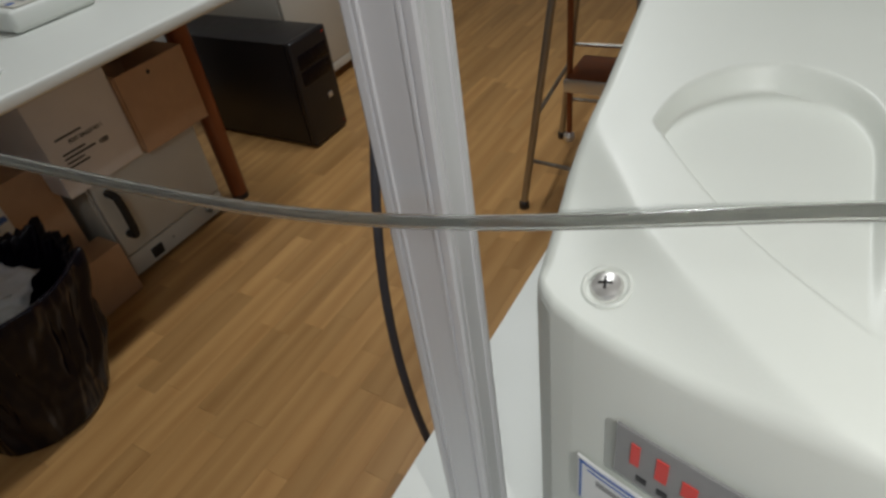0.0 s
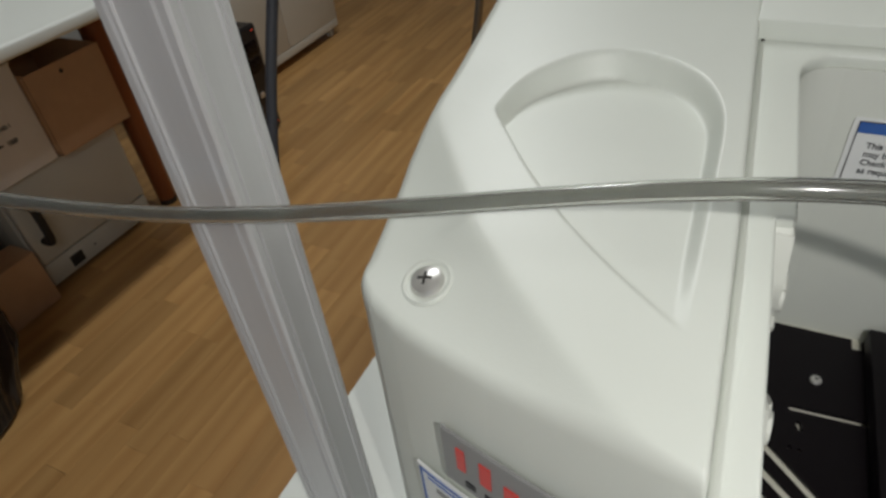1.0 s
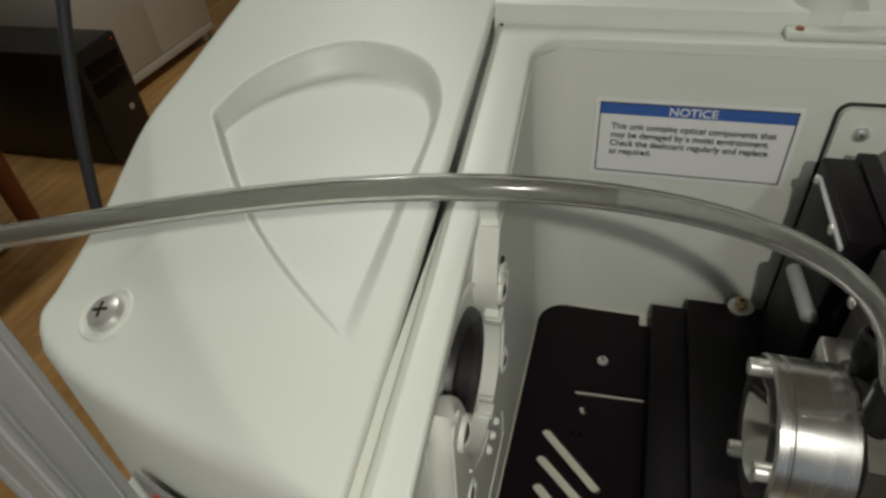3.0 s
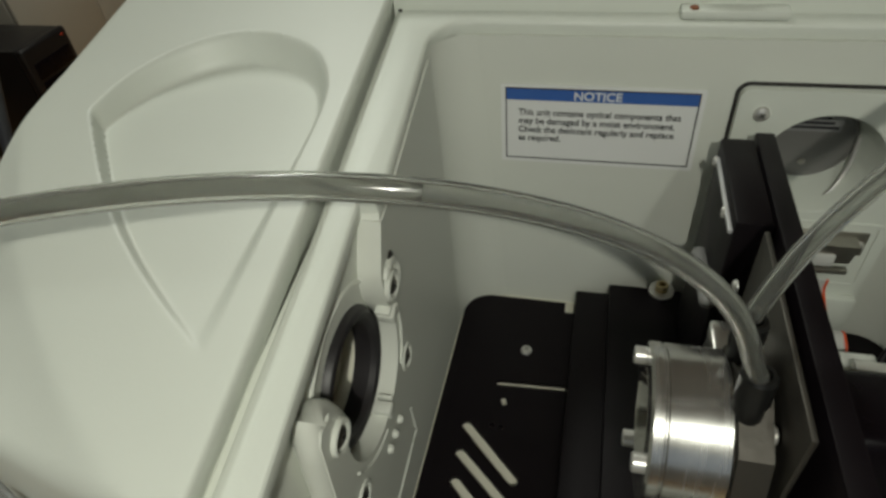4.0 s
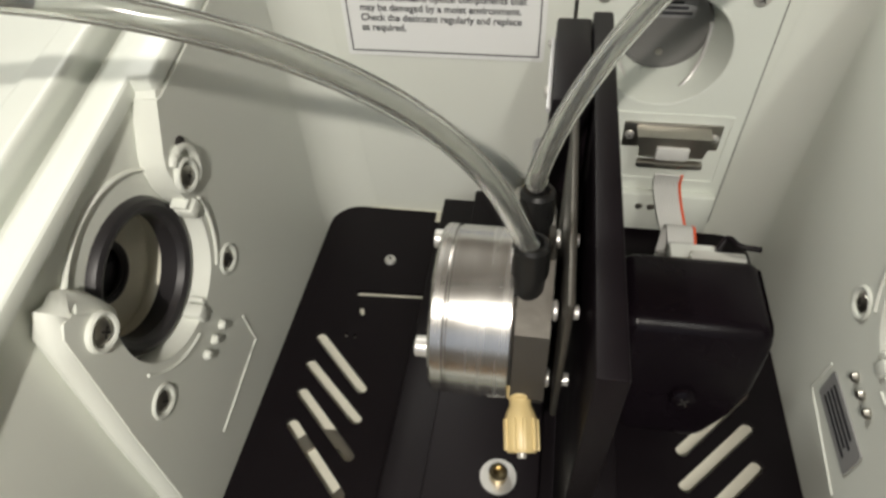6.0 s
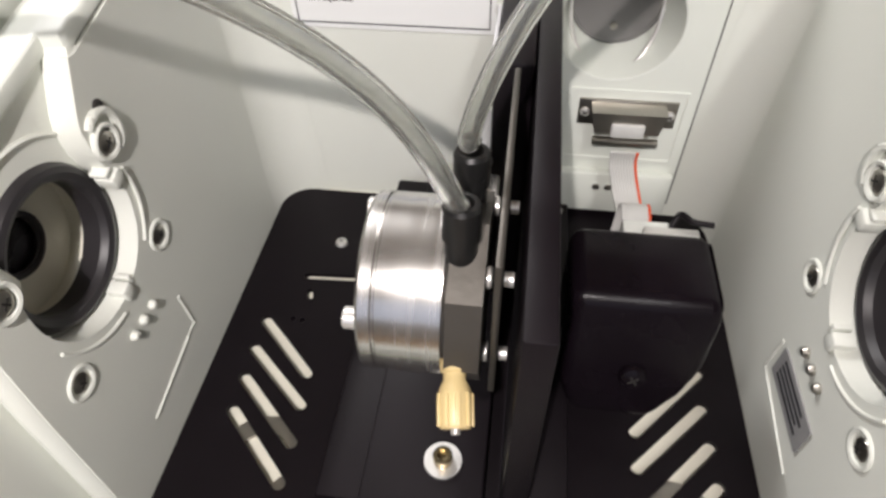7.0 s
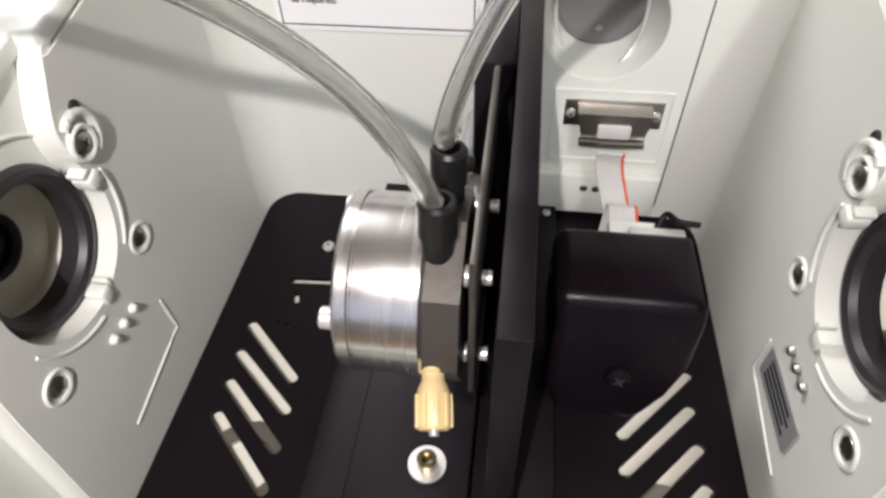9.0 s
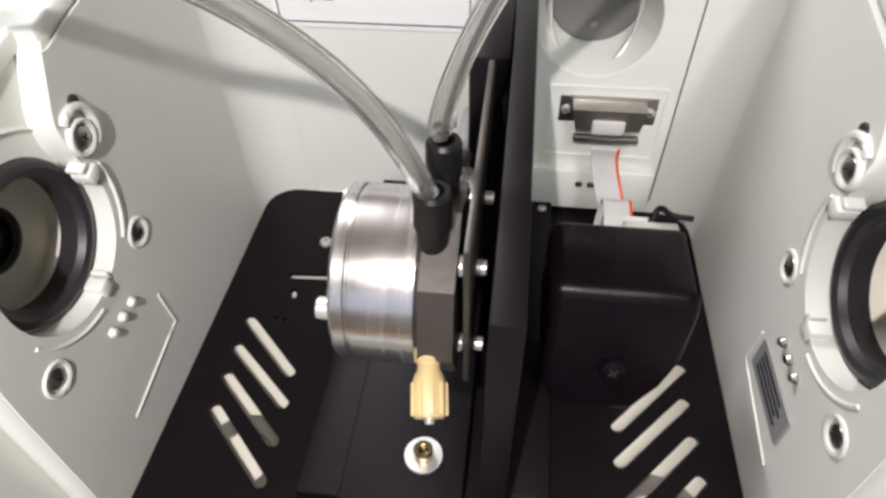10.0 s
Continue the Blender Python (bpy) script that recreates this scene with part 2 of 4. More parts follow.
# ---- room ----
ROOM = (-2.5, 2.4, -2.2, 4.2)
single("floor_base", box(ROOM[0] - 0.1, ROOM[1] + 0.1, ROOM[2] - 0.1, ROOM[3] + 0.1, ZF - 0.1, ZF - 0.003), DARKM, "dark screed under the wooden floor", "floor", kind="structure")
single("ceiling", box(ROOM[0] - 0.1, ROOM[1] + 0.1, ROOM[2] - 0.1, ROOM[3] + 0.1, CEIL, CEIL + 0.1), CEILM, "plain pale painted ceiling", "ceiling", kind="structure")
for nm, b in (("wall_west", (ROOM[0] - 0.1, ROOM[0], ROOM[2], ROOM[3])), ("wall_east", (ROOM[1], ROOM[1] + 0.1, ROOM[2], ROOM[3])), ("wall_north", (ROOM[0] - 0.1, ROOM[1] + 0.1, ROOM[3], ROOM[3] + 0.1))):
    single(nm, box(*b, ZF, CEIL), WALLM, "plain pale painted wall", "wall", kind="structure")

bm = sheet([[(ROOM[0] - 0.1, ZF), (ROOM[1] + 0.1, ZF), (ROOM[1] + 0.1, CEIL), (ROOM[0] - 0.1, CEIL)], [(WIN[0], WIN[2]), (WIN[1], WIN[2]), (WIN[1], WIN[3]), (WIN[0], WIN[3])]], 0.1, plane((0, ROOM[2], 0), (1, 0, 0), (0, 0, 1)))
single("wall_south", bm, WALLM, "plain pale painted wall with a window opening", "wall", kind="structure")
win = thing("window_1", "plain white window frame in the wall", "window", ((WIN[0] + WIN[1]) / 2, ROOM[2] - 0.05, WIN[2]), kind="structure")
part("window_frame", sheet([[(WIN[0], WIN[2]), (WIN[1], WIN[2]), (WIN[1], WIN[3]), (WIN[0], WIN[3])], [(WIN[0] + 0.05, WIN[2] + 0.05), (WIN[1] - 0.05, WIN[2] + 0.05), (WIN[1] - 0.05, WIN[3] - 0.05), (WIN[0] + 0.05, WIN[3] - 0.05)]], 0.03, plane((0, ROOM[2] - 0.005, 0), (1, 0, 0), (0, 0, 1))), WHITE, win)
part("window_sill", box(WIN[0] - 0.05, WIN[1] + 0.05, ROOM[2] + 0.001, ROOM[2] + 0.12, WIN[2] - 0.03, WIN[2] - 0.002, 0.004), WHITE, win)

for lx, ly, watts in LAMPS:
    lt = thing("ceiling_light", "long fluorescent lamp fixed to the ceiling", "lamp", (lx, ly, CEIL), "ceiling lights")
    part("housing", box(lx - 0.1, lx + 0.1, ly - 0.65, ly + 0.65, CEIL - 0.05, CEIL, 0.006), WHITE, lt)

# ---- laboratory bench that carries the instrument ----
bench = thing("laboratory_bench", "white laminate laboratory bench under the spectrometer", "bench", (0.4, 0.2, ZF))
loop = rrect(-0.215, 1.3, -0.40, 0.62, 0.03)
part("worktop", sheet([loop], 0.035, plane((0, 0, BENCH - 0.035), (1, 0, 0), (0, 1, 0))), WHITE, bench)
for lx in (-0.12, 1.2):
    for ly in (-0.08, 0.55):
        part("leg", box(lx - 0.02, lx + 0.02, ly - 0.02, ly + 0.02, ZF, BENCH - 0.036, 0.003), ALU, bench)


# ---- spectrometer ----
spec = thing("spectrometer", "off-white moulded plastic spectrometer with open sample compartment", "instrument", (0.05, 0, BENCH))


def top(y):
    return 0.1574 + 0.1486 * y


def interp(x, xs, ys):
    return float(np.interp(x, xs, ys))


FRONT_X = [-0.1115, -0.1108, -0.1090, -0.1055, -0.1005, -0.0893, -0.0822, -0.0744, -0.0505, -0.034, -0.001, 0.011]
FRONT_Y = [-0.1505, -0.1555, -0.1600, -0.1640, -0.1685, -0.1742, -0.1767, -0.1792, -0.1859, -0.1900, -0.1973, -0.1998]
LEFT_Y = [-0.175, -0.150, -0.118, -0.102, -0.075, -0.05, 0.03, 0.10, 0.30]
LEFT_X = [-0.1115, -0.1117, -0.1165, -0.1188, -0.1197, -0.1205, -0.1268, -0.132, -0.145]
RIGHT_Y = [-0.21, -0.118, 0.009, 0.30]
RIGHT_X = [0.011, 0.0072, 0.0002, -0.012]


def poly_dist(px, py, poly):
    """Signed distance of points to a polygon, positive inside."""
    d = np.full(px.shape, 1e9)
    inside = np.zeros(px.shape, bool)
    for (x0, y0), (x1, y1) in zip(poly, poly[1:] + poly[:1]):
        ex, ey = x1 - x0, y1 - y0
        t = np.clip(((px - x0) * ex + (py - y0) * ey) / (ex * ex + ey * ey), 0, 1)
        d = np.minimum(d, np.hypot(px - x0 - t * ex, py - y0 - t * ey))
        cross = ((y0 > py) != (y1 > py)) & (px < (x1 - x0) * (py - y0) / (y1 - y0 + 1e-12) + x0)
        inside ^= cross
    return np.where(inside, d, -d)


def line_dist(px, py, line):
    """Distance of points to an open line."""
    d = np.full(px.shape, 1e9)
    for (x0, y0), (x1, y1) in zip(line, line[1:]):
        ex, ey = x1 - x0, y1 - y0
        t = np.clip(((px - x0) * ex + (py - y0) * ey) / (ex * ex + ey * ey), 0, 1)
        d = np.minimum(d, np.hypot(px - x0 - t * ex, py - y0 - t * ey))
    return d


def smooth(a, b, x):
    t = np.clip((x - a) / (b - a), 0, 1)
    return t * t * (3 - 2 * t)


LEAF = [(p.x, p.y) for p in spline([(-0.0915, -0.072, 0), (-0.0885, -0.055, 0), (-0.0815, -0.041, 0), (-0.068, -0.028, 0), (-0.051, -0.0215, 0), (-0.033, -0.0245, 0), (-0.0175, -0.034, 0), (-0.008, -0.049, 0), (-0.004, -0.068, 0), (-0.0028, -0.11, 0), (-0.0012, -0.1608, 0)], 8)]
CREASE = [(p.x, p.y) for p in spline([(-0.0012, -0.1608, 0), (-0.0236, -0.1444, 0), (-0.0395, -0.1314, 0), (-0.0535, -0.118, 0), (-0.0706, -0.0988, 0), (-0.0915, -0.072, 0)], 8)]
LEDGE = [(p.x, p.y) for p in spline([(-0.119, -0.068, 0), (-0.1125, -0.083, 0), (-0.1035, -0.097, 0), (-0.0798, -0.130, 0), (-0.0755, -0.1365, 0), (-0.0465, -0.163, 0), (-0.0182, -0.1855, 0), (0.0046, -0.1978, 0), (0.013, -0.2015, 0)], 8)] + [(0.0, -0.3), (-0.2, -0.3), (-0.2, -0.06)]


def cover_height(x, y, xl, xr, yf):
    leaf = poly_dist(x, y, LEAF + CREASE[1:-1])
    crease = line_dist(x, y, CREASE)
    arc = line_dist(x, y, LEAF)
    z = 0.1574 + 0.1486 * y
    led = poly_dist(x, y, LEDGE)
    depth = np.clip(0.0115 * (y + 0.164) / 0.142, 0, 0.0115)
    z = z - depth * np.where(leaf > 0, smooth(-0.0004, 0.0052, arc) * smooth(0.0, 0.0016, crease), 0.0)
    fade = smooth(-0.045, -0.115, y)
    # shelf that falls away from the ledge line
    q = 0.5 * (led + 0.0006 + np.sqrt((led + 0.0006) ** 2 + 0.0022 ** 2))
    z = z - fade * 0.0112 * np.tanh(q / 0.017)
    for d, r in ((x - xl, 0.006), (xr - x, 0.002), (y - yf, 0.0045)):
        q = np.clip(r - d, 0, r)
        z = z - (r - np.sqrt(np.maximum(r * r - q * q, 0)))
    return z


def cover_mesh(nu=190, nv=330):
    us = np.linspace(0, 1, nu)
    us = us + 0.06 * np.sin(2 * np.pi * us) * -0.5
    vs = np.linspace(0, 1, nv) ** 1.4
    x0 = -0.1115 + (0.011 + 0.1115) * us
    yf0 = np.interp(x0, FRONT_X, FRONT_Y)
    Y = yf0[:, None] + (0.30 - yf0[:, None]) * vs[None]
    XL, XR = np.interp(Y, LEFT_Y, LEFT_X), np.interp(Y, RIGHT_Y, RIGHT_X)
    X = XL + (XR - XL) * us[:, None]
    YF = np.interp(X, FRONT_X, FRONT_Y)
    Z = cover_height(X, Y, XL, XR, np.minimum(YF, Y))
    bm = bmesh.new()
    g = [[bm.verts.new((X[i, j], Y[i, j], Z[i, j])) for j in range(nv)] for i in range(nu)]
    for i in range(nu - 1):
        for j in range(nv - 1):
            bm.faces.new((g[i][j], g[i + 1][j], g[i + 1][j + 1], g[i][j + 1]))
    # sides, down to the bench
    rim = [g[0][j] for j in range(nv - 1, 0, -1)] + [g[i][0] for i in range(nu)] + [g[nu - 1][j] for j in range(1, nv)]
    low = [bm.verts.new((v.co.x - (0.07 if k >= len(rim) - nv + 1 else 0), v.co.y - (0.004 if v.co.y < -0.15 else 0), BENCH + 0.012)) for k, v in enumerate(rim)]
    for k in range(len(rim) - 1):
        bm.faces.new((rim[k], rim[k + 1], low[k + 1], low[k]))
    return bm


part("cover", cover_mesh(), PLASTIC, spec, "off-white moulded cover with a leaf-shaped scoop", smooth=50)
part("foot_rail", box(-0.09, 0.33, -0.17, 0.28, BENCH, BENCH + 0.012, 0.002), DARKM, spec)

# recessed screw of the cover
sx, sy = -0.0836, -0.1562
near = cover_height(sx + np.array([0, 0.006, -0.006, 0, 0]), sy + np.array([0, 0, 0, 0.006, -0.006]), np.full(5, -0.2), np.full(5, 0.2), np.full(5, -0.3))
sz = float(near[0])
nrm = Vector((float(near[2] - near[1]) / 0.012, float(near[4] - near[3]) / 0.012, 1)).normalized()
sc = Vector((sx, sy, sz))
part("screw_collar", lathe([(0.0094, -0.0008), (0.0092, 0.0008), (0.0085, 0.0013), (0.0076, 0.0008), (0.0072, -0.0006), (0.0060, -0.0008)], sc, sc + nrm, 36), PLASTIC, spec, "raised ring round the screw")
pan_screw(sc - 0.001 * nrm, nrm, 0.0062, spec, "cover_screw")

# rim that carries the lid, round the opening
X0, X1, YB = 0.025, 0.231, 0.0        # inner faces of the compartment
XM = X0 + X1


def rim_z(y):
    return top(y) - 0.0080


def rim_x(y):
    """Inner edge of the rim on the left side."""
    return 0.0185 - 0.056 * y


def mirrored(bm, s, shift=0.0):
    """The same on the other side of the compartment where s is negative."""
    if s < 0:
        for v in bm.verts:
            v.co = Vector((XM - v.co.x, v.co.y + shift, v.co.z))
    return bm


def drafted(bm):
    """Lean a left-hand wall back so that its upper edge meets the rim."""
    for v in bm.verts:
        lean = max(0.0, X0 - 0.0003 - rim_x(min(0.0, v.co.y))) if v.co.x > 0.02 else 0.0
        v.co.x -= lean * max(0.0, v.co.z) / rim_z(v.co.y)
    return bm


def slope_box(x0, x1, y0, y1, za, zb, h, bevel=0.0015):
    """A slab whose top runs from za at y0 to zb at y1, h thick."""
    bm = bmesh.new()
    v = [bm.verts.new(p) for p in ((x0, y0, za - h), (x1, y0, za - h), (x1, y1, zb - h), (x0, y1, zb - h), (x0, y0, za), (x1, y0, za), (x1, y1, zb), (x0, y1, zb))]
    for f in ((3, 2, 1, 0), (4, 5, 6, 7), (0, 1, 5, 4), (1, 2, 6, 5), (2, 3, 7, 6), (3, 0, 4, 7)):
        bm.faces.new([v[i] for i in f])
    bmesh.ops.bevel(bm, geom=bm.edges[:], offset=bevel, segments=3, profile=0.5, affect="EDGES")
    return bm


RC = 0.016                               # inner corner of the rim
edge = [(0.0240, -0.215), (0.0212, -0.1650), (0.0180, -0.1010), (0.0178, -0.0985), (rim_x(-0.098) - 0.001, -0.0978), (rim_x(-0.096), -0.0960)]
cx, cy = rim_x(0.003 - RC) + RC, 0.003 - RC
edge += [(cx - RC * math.cos(radians(a)), cy + RC * math.sin(radians(a))) for a in range(0, 91, 10)]
loop = edge + [(XM - x, y) for x, y in reversed(edge)]
outer = [(interp(y, RIGHT_Y, RIGHT_X) + 0.0006, y) for y in (0.0112, -0.03, -0.07, -0.11, -0.15, -0.19, -0.215)]
loop += [(XM - x, y) for x, y in reversed(outer)] + outer
bm = slab(loop, 0.006, Matrix.Translation((0, 0, -0.006)), 0.0016, 3)
for v in bm.verts:
    v.co.z += rim_z(v.co.y)
part("rim", bm, PLASTIC, spec, "smooth rim round the opening")
part("rear_deck", slope_box(-0.001, X1 + 0.03, 0.0115, 0.30, top(0.0115), top(0.30), 0.03, 0.0008), PLASTIC, spec)
part("lid_bump", box(0.002, 0.0035, 0.0085, 0.0095, rim_z(0.009) - 0.0004, rim_z(0.009) + 0.0009, 0.0002), DARKM, spec, "small dark mark")
part("side_cover", slope_box(XM - 0.003, X1 + 0.15, -0.21, 0.30, top(-0.21), top(0.30), 0.03), PLASTIC, spec)
part("side_panel", box(X1 + 0.06, X1 + 0.149, -0.205, 0.295, BENCH + 0.012, top(-0.21) - 0.031, 0.004), PLASTIC, spec)
part("hinge_boss", lathe([(0.012, -0.01), (0.012, 0.004), (0.009, 0.008), (0, 0.0085)], (0.126, 0.022, top(0.02)), (0.126, 0.022, 1), 24), PLASTIC, spec)
part("hinge_seat", box(0.1125, 0.150, 0.0035, 0.0112, rim_z(0.0) + 0.0012, rim_z(0.0) + 0.0048, 0.001), PLASTIC, spec)
part("hinge_pin", rod((0.117, 0.006, rim_z(0.0) + 0.0046), (0.117, 0.006, rim_z(0.0) + 0.0056), 0.0016, 14), LEGWOOD, spec, "small rusty pin")

# compartment walls; the side walls are cut away above the beam ports
BY, BZ = -0.1285, 0.0873                # beam axis
RH, RW, XR = 0.0245, 0.0238, 0.0168     # cut-out and seat of the port, and the face of the recess
SHIFT = 0.006                           # the right-hand port sits further back
cut = [(BY + RH * math.cos(radians(a)), BZ + RH * math.sin(radians(a))) for a in range(24, -202, -6)]
front = [(-0.1535, 0.1000), (-0.1560, 0.1065), (-0.1590, 0.1105), (-0.1622, 0.1110), (-0.1645, 0.1080), (-0.1650, 0.1000), (-0.1672, 0.0636), (-0.1705, -0.03)]
hood = [(-0.1000, 0.1292), (-0.1075, 0.1160), (-0.1088, 0.1125), (-0.1085, 0.1040)]
wall = [(0.004, -0.03), (0.004, rim_z(0.004) - 0.0062)] + [(y, rim_z(y) - 0.0062) for y in (-0.02, -0.045, -0.07, -0.0972)] + hood + cut + front
wall.reverse()
for s in (1, -1):
    d = Vector((s, 0, 0))
    sh = SHIFT if s < 0 else 0.0

    def at(y, z, x=X0):
        return Vector((x, y, z)) if s > 0 else Vector((XM - x, y + sh, z))

    bm = sheet([wall], X0 - XR, left(XR))
    part("compartment_wall", mirrored(drafted(bm), s, sh), WALLP, spec)
    lip = [at(y + 0.0018, z, X0 - 0.0042) for y, z in [(-0.1525, 0.0965)] + front]
    part("wall_lip", sweep(lip, 0.0042, 14), WALLP, spec, "rounded front edge of the side wall", smooth=60)
    seat = [(-0.212, -0.03), (0.003, -0.03), (0.003, rim_z(0.0) - 0.0062), (-0.212, rim_z(-0.212) - 0.0062)]
    part("port_seat", mirrored(sheet([seat, circle(BY, BZ, RW, 48)], 0.0120, left(XR - 0.0121)), s, sh), WALLP, spec, "recessed seat of the beam port")
    # end face that rises from the port to the rim
    riser = [(XR + 0.0002, -0.0986, rim_z(-0.0986) - 0.004), (rim_x(-0.0975) - 0.0004, -0.0978, rim_z(-0.0978) - 0.004), (X0 - 0.0004, -0.1078, 0.1150), (XR + 0.0002, -0.1078, 0.1130)]
    bm = bmesh.new()
    fr_ = [bm.verts.new(p) for p in riser]
    bk_ = [bm.verts.new((p[0], p[1] + 0.004, p[2])) for p in riser]
    bm.faces.new(fr_)
    bm.faces.new(bk_)
    for k in range(4):
        bm.faces.new((fr_[k], fr_[(k + 1) % 4], bk_[(k + 1) % 4], bk_[k]))
    part("riser", mirrored(bm, s, sh), WALLP, spec)
    c = at(BY, BZ, XR)
    p = part("port_ring", lathe([(0.0318, -0.0005), (0.0317, 0.0006), (0.0311, 0.0010), (0.0305, 0.0006), (0.0304, -0.0005)], c, c + d, 72), WALLP, spec, "moulded ring round the beam port")
    part("gasket", lathe([(RW - 0.0002, -0.006), (RW - 0.0002, 0.0005), (RW - 0.0010, 0.0022), (RW - 0.0026, 0.0028), (RW - 0.0044, 0.0020), (RW - 0.0054, 0.0000), (RW - 0.0050, -0.006)], c, c + d, 64), RUBBER, p, "black rubber gasket")
    part("port_tube", lathe([(RW - 0.0008, -0.0058), (RW - 0.0020, -0.0066), (RW - 0.0024, -0.0120), (0.0094, -0.0128), (0.0090, -0.0140)], c, c + d, 56), DULL, p, "pale seat behind the gasket")
    part("inner_gasket", lathe([(0.0098, -0.0135), (0.0097, -0.0112), (0.0092, -0.0105), (0.0085, -0.0104), (0.0080, -0.0110), (0.0083, -0.0116), (0.0078, -0.0122), (0.0080, -0.0135)], c, c + d, 56), RUBBER, p, "black ridged inner gasket")
    part("window", lathe([(0.0081, -0.0132), (0.004, -0.0126), (0.0, -0.0125)], c, c + d, 40), GLOSSBLACK, p, "dark glossy window")
    groove = [Vector((0, BY + 0.0279 * math.cos(radians(a)), BZ + 0.0279 * math.sin(radians(a)))) for a in range(-150, 16, 5)]
    for span in (groove[:13], groove[22:]):
        part("ring_bead", sweep([at(q.y, q.z, X0 + 0.0001) for q in span], 0.0006, 8), WALLP, p, "thin moulded bead")
    for ang in (16, -78):
        a = radians(ang)
        u = Vector((0, math.cos(a), math.sin(a)))
        m = Matrix.Translation(at(BY, BZ, X0) + u * (RH - 0.0006)) @ Matrix(((s, 0, 0, 0), (0, u.y, -u.z, 0), (0, u.z, u.y, 0), (0, 0, 0, 1)))
        part("key_lug", box(-0.0050, 0.0012, -0.0026, 0.0026, -0.0022, 0.0022, 0.0007, m=m), WALLP, p)
        part("key_lug", box(-0.0050, 0.0004, -0.0026, 0.0010, 0.0030, 0.0046, 0.0005, m=m), WALLP, p)
    for i, (y, z) in enumerate(((-0.103, 0.105), (-0.1005, 0.0650), (-0.1535, 0.0605), (-0.1560, 0.0995))):
        h = 0.0016 if i in (0, 3) else 0.0008
        c = at(y, z)
        part("screw_boss", lathe([(0.0056, -0.0022), (0.0055, h - 0.0004), (0.0050, h), (0.0041, h - 0.0003), (0.0039, h - 0.0022)], c, c + d, 28), WALLP, spec, "round boss of the wall screw")
        pan_screw(c + d * (h - 0.0024), d, 0.0036, spec, "wall_screw", CONN)
    lobe = [at(-0.1030 + 0.0068 * math.cos(radians(a)) + 0.0012, 0.1060 + 0.0072 * math.sin(radians(a)), X0) for a in range(-60, 150, 15)]
    part("boss_lobe", sweep(lobe, 0.0014, 8), WALLP, spec)
    part("drain_hole", rod(at(-0.0985, 0.1135, X0 - 0.003), at(-0.0985, 0.1135, X0 + 0.0002), 0.0022, 14), DARKM, spec, "small dark hole")
    for k in range(3):
        c = at(-0.1180 - 0.0062 * k, 0.0502)
        part("locating_pin", lathe([(0.0017, -0.001), (0.0017, 0.0008), (0.0011, 0.0018), (0, 0.002)], c, c + d, 16), WALLP if s > 0 else CONN, spec)
    mark = [at(*q, X0) for q in ((-0.1060, 0.0391), (-0.1048, 0.0225), (-0.1415, 0.0168))]
    part("moulded_line", sweep([mark[0].lerp(mark[1], k / 4) for k in range(4)] + [mark[1].lerp(mark[2], k / 6) for k in range(7)], 0.0006, 6), WALLP, spec, "thin moulded line")
    # rounded inner corners
    bm = bmesh.new()
    rr = 0.022
    rows = []
    for k in range(9):
        z = -0.011 + (rim_z(0) - 0.0045 + 0.011) * k / 8
        r = rr + (RC + 0.001 - rr) * k / 8
        lean = (X0 - rim_x(0.0) - 0.0006) * max(0, z) / rim_z(0)
        rows.append([bm.verts.new((X0 - lean + r - r * math.cos(radians(a)), YB + 0.0012 - r + r * math.sin(radians(a)), z)) for a in range(0, 91, 9)])
    for lo, hi in zip(rows, rows[1:]):
        for k in range(10):
            bm.faces.new((lo[k], lo[k + 1], hi[k + 1], hi[k]))
    part("corner_cove", mirrored(bm, s), WALLP, spec, smooth=60)
DX, DZ = 0.1743, 0.0945                 # desiccant opening in the back wall
part("compartment_wall", sheet([[(X0 - 0.009, -0.03), (X1 + 0.009, -0.03), (X1 + 0.009, rim_z(0) - 0.005), (X0 - 0.009, rim_z(0) - 0.005)], circle(DX, DZ, 0.0232, 40)], 0.009, back(YB + 0.0105)), WALLP, spec)
part("compartment_tray", box(X0 - 0.012, X1 + 0.012, -0.215, 0.012, -0.012, -0.0042), DULL, spec)
part("compartment_front", box(X0 - 0.012, X1 + 0.012, -0.222, -0.212, BENCH + 0.012, 0.03, 0.003), PLASTIC, spec)

# identity plate on the side wall, with illegible print
m = right(X1 - 0.0002)
ip = part("identity_label", sheet([rrect(0.1035, 0.1335, 0.0275, 0.0405, 0.001)], 0.0005, m), GREY, spec, "small grey label with dark print")
bm = bmesh.new()
for k in range(4):
    box(0.107 + 0.0002 * k, 0.129 - 0.002 * (k % 2), 0.0302 + 0.0024 * k, 0.0314 + 0.0024 * k, 0.0005, 0.0007, bm=bm, m=m)
part("print", bm, INK, ip, "dark unreadable print")

# black floor plate with slots
S = [(0.0415, -0.0855, 0.0655, -0.1085), (0.0412, -0.0995, 0.0668, -0.1220), (0.0418, -0.1130, 0.0678, -0.1370), (0.0422, -0.1270, 0.0680, -0.1520)]
S += [(0.2155, -0.0905, 0.190, -0.1180), (0.2150, -0.1055, 0.190, -0.1315), (0.2158, -0.1205, 0.192, -0.1455), (0.2165, -0.1350, 0.193, -0.160)]
holes = [slot(*s, 0.0023) for s in S]
holes += [slot(0.0525, -0.0602, 0.083, -0.0585, 0.0016), slot(0.0555, -0.0685, 0.0565, -0.0715, 0.0012), circle(0.0525, -0.0835, 0.0010, 10), circle(0.0565, -0.0838, 0.0010, 10)]
outline = []
